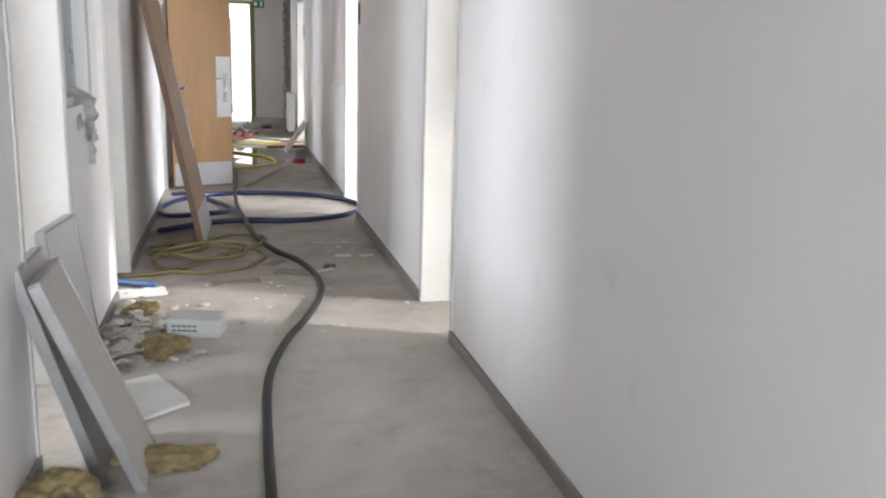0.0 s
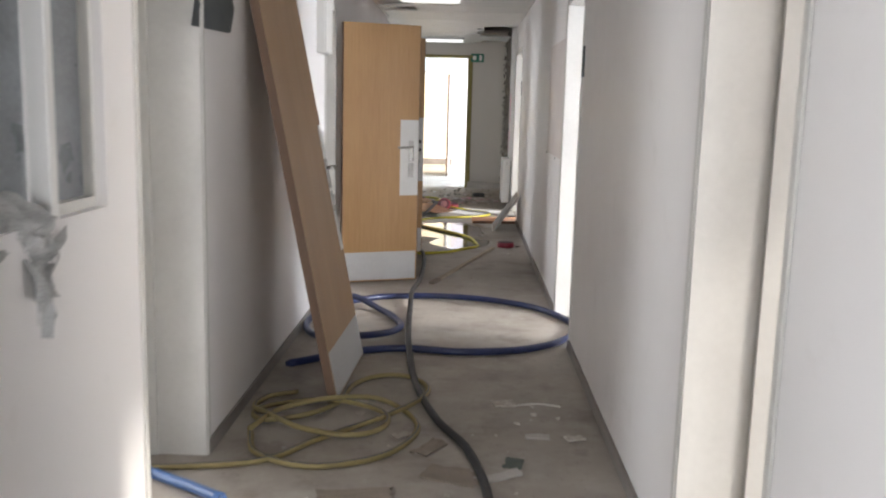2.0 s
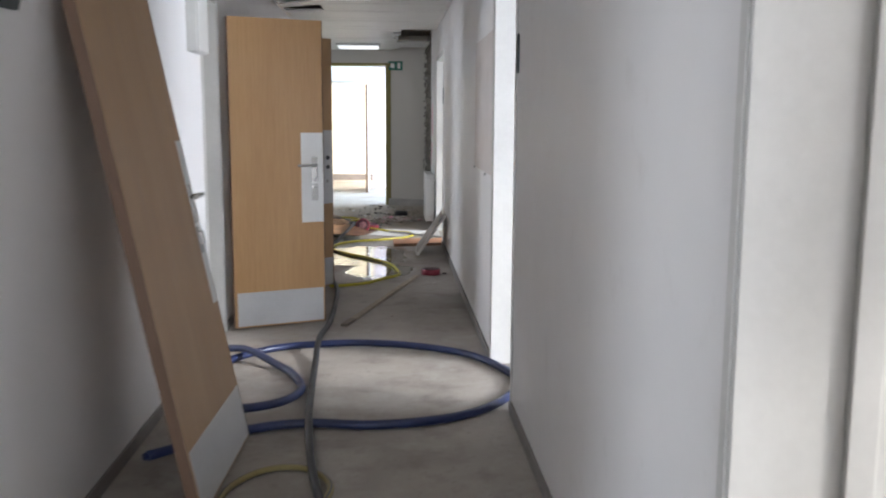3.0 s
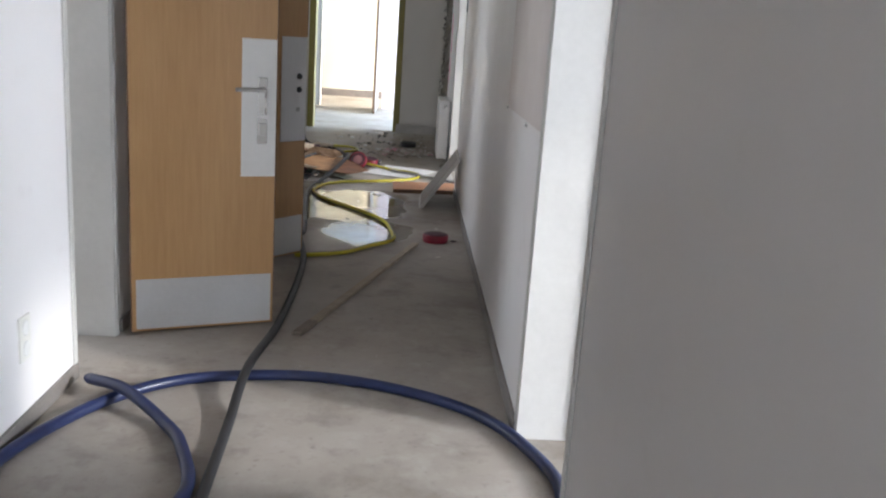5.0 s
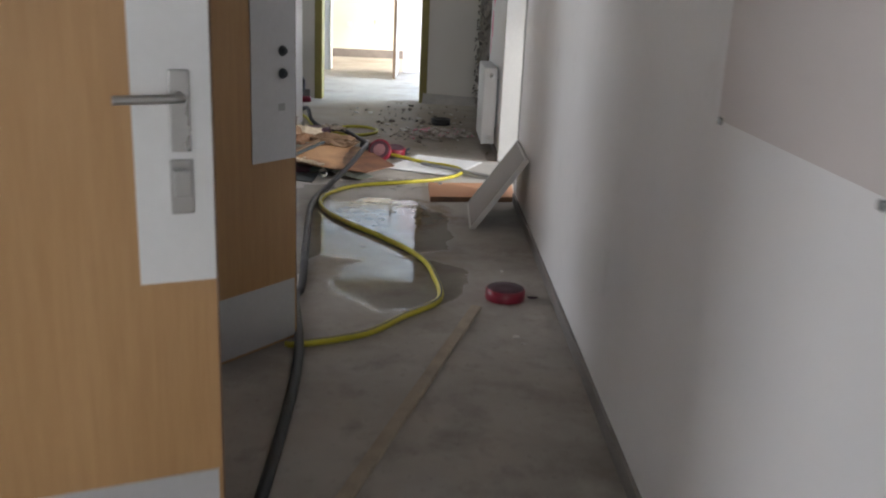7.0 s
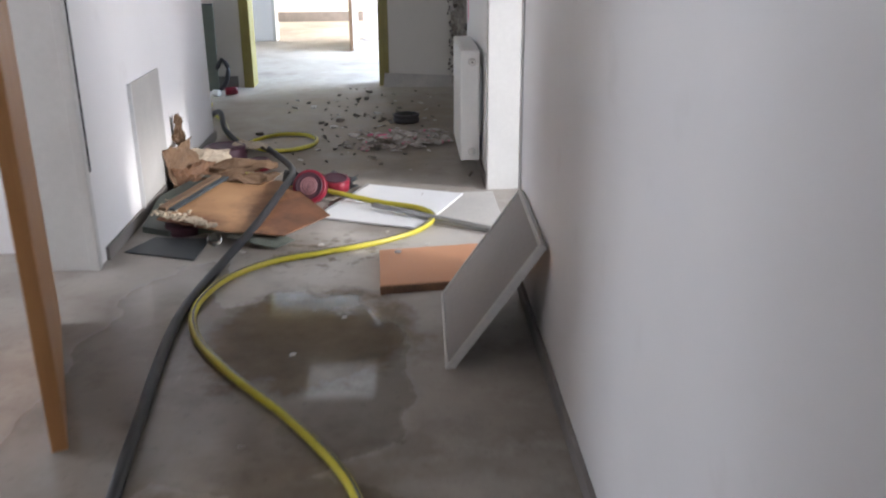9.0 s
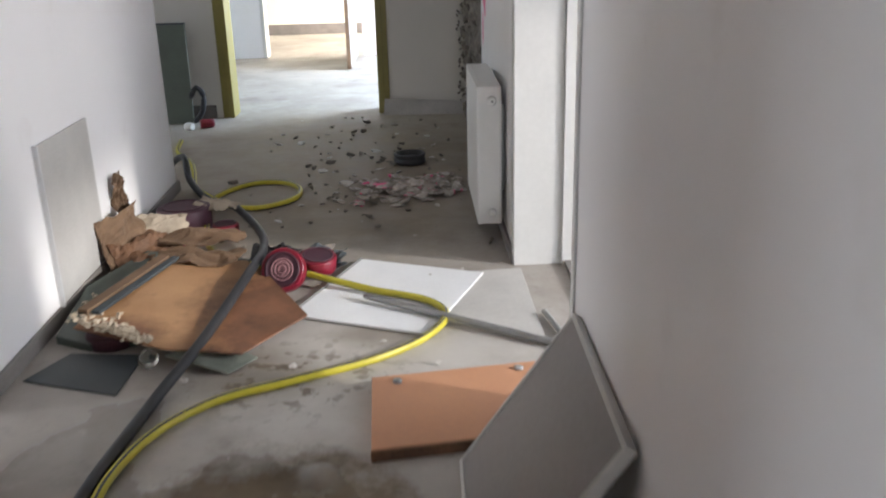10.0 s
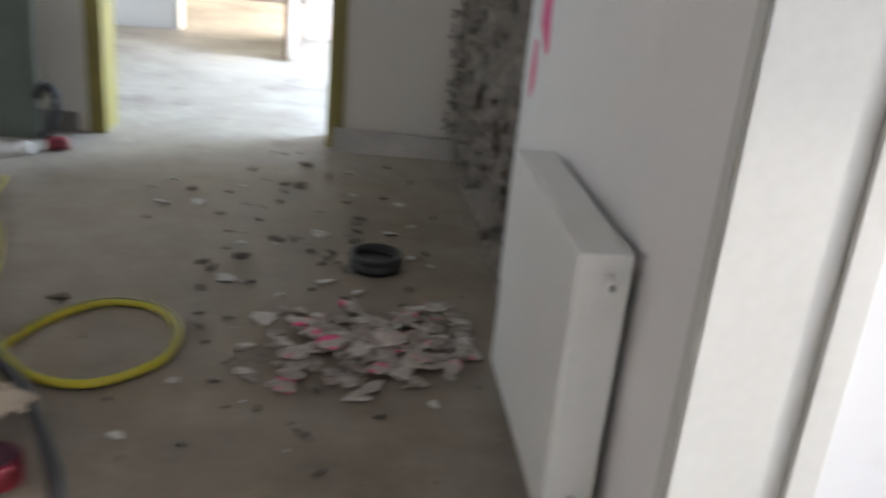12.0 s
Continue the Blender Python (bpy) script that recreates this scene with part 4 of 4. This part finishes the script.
# ---------------- middle stretch ----------------
rod = thing("wooden_batten", "thin worn wooden batten lying on the floor", "batten", pose(0.20, 9.03, 0, 0, 0, -16.1))
part("bar", box(-0.021, 0.021, 0.0, 1.93, 0.0, 0.018, 0.003), CARTON_PALE, rod)
part("worn_end", box(-0.022, 0.022, -0.004, 0.18, 0.0, 0.0195, 0.003), TILE_DULL, rod)
can = thing("round_tub", "dark red round plastic tub lying on the floor", "tub", pose(0.868, 11.03, 0))
part("rim", lathe([(0.083, 0.0), (0.086, 0.005), (0.086, 0.045), (0.08, 0.05)], 36), RED, can)
part("top", lathe([(0.078, 0.0502), (0.076, 0.052), (0.03, 0.052), (0.02, 0.051)], 36), RED_DARK, can)
solid("red_shard", chunk(17, 0.03, 0.012, 0.006), RED_DARK, "small dark red splinter on the floor", "splinter", pose(0.99, 11.04, 0))
scatter(16, lambda r: (r.uniform(-0.2, 1.0), r.uniform(8.621, 13.402), 0.0), "small crumb of rubble on the floor", "floor crumbs", bits, (0.15, 0.4))

# leaning light panel
pa = thing("ceiling_tile", "grey-backed square panel with pale metal rim leaning at the wall", "panel", pose(0.775, 12.75, 0.0, 0, 0, -91) @ pose(0, 0, 0, -35))
part("sheet", box(0.012, 0.588, 0.004, 0.020, 0.012, 0.488, 0.002), PANEL_GREY, pa)
for b in ((0.0, 0.6, 0.0, 0.012), (0.0, 0.6, 0.488, 0.5), (0.0, 0.012, 0.0125, 0.4875), (0.588, 0.6, 0.0125, 0.4875)):
    part("rim", box(b[0], b[1], 0.0, 0.026, b[2], b[3], 0.002), PANEL_EDGE, pa)
ob_ = thing("salmon_board", "salmon-coloured furniture board lying on the floor", "board", pose(0, 0, 0))
part("panel", slab([(0.549, 12.763), (1.076, 12.835), (1.098, 13.237), (0.536, 13.162)], 0.0, 0.034), TERRA, ob_)
part("edge_strip", slab([(0.548, 12.754), (1.077, 12.827), (1.076, 12.833), (0.548, 12.760)], 0.001, 0.031, 0), PLY_DARK, ob_)
for x, y in ((0.614, 13.127), (0.982, 13.180)):
    part("fitting", lathe([(0.014, 0), (0.014, 0.006), (0.007, 0.008)], 14), GALV, ob_, "round metal cam fitting", pose(x, y, 0.0345))

# ---------------- heap by the third doorway ----------------
wp = thing("ribbed_sheet", "white ribbed plastic sheet lying on the floor", "sheet", pose(0.224, 13.704, 0.004, 0, 0, -22.8))
part("sheet", box(0.0, 0.53, 0.0, 0.60, 0.0, 0.008, 0.002), SHEET_WHITE, wp)
for i in range(36):
    part("rib", box(0.008 + i * 0.0144, 0.0165 + i * 0.0144, 0.004, 0.596, 0.008, 0.0088, 0.0003), SHEET_WHITE, wp)
part("rim", box(-0.008, 0.0, 0.0, 0.6, 0.0, 0.014, 0.002), GALV, wp)
solid("flat_board", slab([(0.750, 13.636), (1.104, 13.398), (1.100, 14.098), (0.896, 14.086)], 0.0, 0.007), PANEL_EDGE, "pale grey flat panel lying on the floor", "panel")
solid("metal_rod", tube([(0.494, 13.800, 0.034), (0.848, 13.562, 0.026), (1.173, 13.352, 0.016)], 0.013, 10), GALV, "grey metal tube lying across the panel", "tube")
solid("metal_rod", tube([(1.128, 13.639, 0.015), (1.172, 13.382, 0.015)], 0.011, 10), GALV, "short dark metal tube by the threshold", "tube")
solid("threshold", box(XR + 0.20, XR + 0.24, 12.87, 14.14, 0.0, 0.02, 0.004), SKIRT, "worn metal threshold strip", "threshold", kind="structure")
solid("skirting_beyond", box(XR + T + 0.005, 4.9, 14.397, 14.419, 0.0, 0.12, 0.003), DARK, "black skirting of the side room", "skirting", kind="structure")

pile = thing("hardboard_sheet", "brown hardboard sheet with rotten dark corner and crumbled edge", "board", pose(0, 0, 0))
part("sheet", slab([(-0.472, 13.520), (-0.138, 13.351), (0.120, 13.325), (0.298, 13.618), (0.112, 13.957), (0.012, 14.091), (-0.366, 14.068)], [0.07, 0.062, 0.045, 0.042, 0.07, 0.08, 0.10], 0.006), HARDBOARD, pile)
part("grey_skin", slab([(-0.125, 13.335), (0.085, 13.268), (0.165, 13.36), (0.05, 13.43), (-0.06, 13.40)], [0.045, 0.008, 0.014, 0.04, 0.05], 0.005), GREEN_SKIN, pile, "grey-green peeled backing")
part("batten", slab([(-0.483, 13.610), (-0.444, 13.592), (-0.278, 14.053), (-0.318, 14.071)], [0.09, 0.09, 0.115, 0.115], 0.016), CARTON, pile)
part("batten", slab([(-0.435, 13.603), (-0.405, 13.595), (-0.240, 14.055), (-0.269, 14.064)], [0.088, 0.086, 0.112, 0.113], 0.012), SLATE, pile, "black strip")
grain = [mesh_of("crumb", chunk(90 + i, 0.013, 0.011, 0.008), CRUMB) for i in range(3)]
for i in range(150):
    u = rnd.random()
    ob = new("crumb", grain[i % 3])
    ob.parent = pile
    ob.matrix_basis = pose(-0.50 + 0.31 * u + rnd.gauss(0, 0.015), 13.56 - 0.185 * u + abs(rnd.gauss(0, 0.10)) * (1.1 - u), 0.077 - 0.004 * u, 0, 0, rnd.uniform(0, 360)) @ Matrix.Scale(rnd.uniform(0.5, 1.25), 4)
solid("underlay_board", slab([(-0.550, 13.556), (-0.413, 13.484), (-0.026, 13.568), (0.010, 14.171), (-0.428, 14.264), (-0.568, 13.935)], [0.0, 0.0, 0.0, 0.03, 0.05, 0.03], 0.03), GREEN_BOARD, "dark green-black board under the heap", "board")
solid("rubber_mat", slab([(-0.555, 13.285), (-0.232, 13.165), (-0.218, 13.436), (-0.471, 13.470)], 0.001, 0.006), SLATE, "dark slate-coloured flat mat on the floor", "mat")
solid("glass_stopper", lathe([(0.008, 0), (0.03, 0.008), (0.034, 0.022), (0.03, 0.036), (0.012, 0.045), (0.011, 0.06)], 9), GLASS, "small faceted clear plastic knob", "knob", pose(-0.187, 13.358, 0.012, 25, 15, 0))

# torn cardboard against the wall and on the heap
for px, py, pz, rx, rz, w, h, mat, sd, lab in (
    (-0.50, 14.28, 0.02, -12, 75, 0.28, 0.22, CARTON, 101, "torn brown cardboard standing against the wall"),
    (-0.55, 14.42, 0.20, -4, 60, 0.06, 0.17, CARTON, 103, "curled cardboard strip sticking up"),
    (-0.42, 14.38, 0.10, -60, 30, 0.30, 0.14, CARTON_PALE, 102, "torn pale cardboard flap, crumpled"),
    (-0.22, 14.30, 0.10, -84, 5, 0.34, 0.09, CARTON, 104, "flattened brown cardboard on the heap"),
    (-0.20, 14.02, 0.112, -86, -8, 0.34, 0.14, CARTON, 105, "limp sheet of brown paper on the heap"),
    (-0.28, 14.76, 0.105, -82, -20, 0.20, 0.12, CARTON_PALE, 106, "pale cardboard scrap lying over the hose"),
    (-0.46, 14.60, 0.02, -50, 50, 0.16, 0.14, CARTON_PALE, 107, "crumpled dirty paper by the wall"),
    (-0.36, 14.20, 0.06, -72, 50, 0.26, 0.22, PLY_DARK, 108, "dark brown torn board on the heap"),
):
    solid("torn_cardboard", crumpled(w, h, 16, 0.004, 0.05, sd, 0.16), mat, lab, "cardboard", pose(px, py, pz, rx, 0, rz))


def lid(x, y, z, r, h, tilt, turn, mat=RED, label="dark red round plastic cap with a ridged face", slots=True):
    """A round plastic cap with a rim and a ridged face."""
    ob = thing("plastic_pot", label, "cap", pose(x, y, z, tilt, 0, turn), "red plastic caps")
    part("body", lathe([(r * 0.94, 0), (r, h * 0.1), (r, h * 0.9), (r * 0.93, h)], 30), mat, ob)
    part("ring", lathe([(r * 0.82, h + 0.0005), (r * 0.82, h + 0.004), (r * 0.7, h + 0.004), (r * 0.68, h + 0.0008)], 30), RED_DARK, ob)
    if slots:
        for q in (0.52, 0.36, 0.2):
            part("ridge", lathe([(r * q, h + 0.0005), (r * q, h + 0.003), (r * (q - 0.05), h + 0.003), (r * (q - 0.06), h + 0.0008)], 24), CAP_SLOT, ob)
    return ob


lid(0.179, 13.981, 0.075, 0.085, 0.05, 62, -10)
lid(0.284, 14.118, 0.03, 0.075, 0.06, 10, 30, slots=False)
lid(-0.184, 14.660, 0.0, 0.06, 0.06, 0, 0, slots=False)
lid(-0.400, 14.796, 0.0, 0.125, 0.11, 0, 0, RED_DARK, "plum-coloured plastic bucket standing upside down", False)
lid(-0.376, 14.548, 0.0, 0.07, 0.06, 8, 0, slots=False)
lid(-0.36, 13.56, 0.0, 0.085, 0.045, 4, 0, RED_DARK, "dark red plastic cap under the board edge", False)
solid("plastic_bag", crumpled(0.26, 0.16, 16, 0.002, 0.045, 130, 0.3), SLATE, "crumpled dark plastic bag beside the caps", "bag", pose(0.274, 14.107, 0.03, -80, 0, 15))
solid("plastic_bag", crumpled(0.2, 0.15, 14, 0.002, 0.05, 131, 0.3), BLACK, "crumpled black plastic bag in the heap", "bag", pose(0.061, 14.094, 0.05, -75, 0, -20))

# ---------------- end hall ----------------
pink_bits = [mesh_of("painted_fragment", chunk(150 + i, *d), PLASTER_PINK) for i, d in enumerate(((0.06, 0.04, 0.012), (0.045, 0.035, 0.012), (0.07, 0.035, 0.014), (0.03, 0.03, 0.012), (0.05, 0.05, 0.016)))]


def pile_right(r):
    a, d = r.uniform(0, 6.28), abs(r.gauss(0, 0.5))
    x, y = 0.65 + 0.46 * d * math.cos(a) + 0.12 * d * math.sin(a), 15.30 + 0.34 * d * math.sin(a)
    return min(x, XR - 0.16), y, max(0, 0.05 - 0.05 * d) * r.random()


scatter(210, pile_right, "flake of broken plaster, some with pink paint", "plaster heap", pink_bits, (0.45, 1.0), "painted_fragment")
dark_bits = [mesh_of("rubble_fragment", chunk(170 + i, *d), CONCRETE) for i, d in enumerate(((0.03, 0.02, 0.014), (0.02, 0.018, 0.01), (0.045, 0.03, 0.02)))]
scatter(110, lambda r: (r.gauss(0.4, 0.32), r.gauss(15.9, 0.75), 0.0), "crumb of grey rubble on the floor", "grey rubble", dark_bits, (0.2, 0.85), "rubble_fragment")
scatter(34, lambda r: (r.gauss(0.45, 0.3), r.gauss(16.18, 0.5), 0.0), "pale crumb of plaster on the floor", "pale crumbs", bits, (0.25, 0.8))
scatter(26, lambda r: (r.uniform(-0.1, 1.0), r.uniform(13.047, 15.478), 0.008), "small crumb on the floor by the heap", "heap crumbs", bits, (0.15, 0.4))
tub = thing("black_ring", "short black plastic pipe sleeve standing on the floor", "pipe sleeve", pose(0.66, 15.92, 0))
part("shell", lathe([(0.088, 0.0), (0.094, 0.004), (0.094, 0.03), (0.088, 0.034), (0.088, 0.042), (0.094, 0.046), (0.094, 0.058), (0.08, 0.06), (0.078, 0.03)], 32), BLACK, tub)
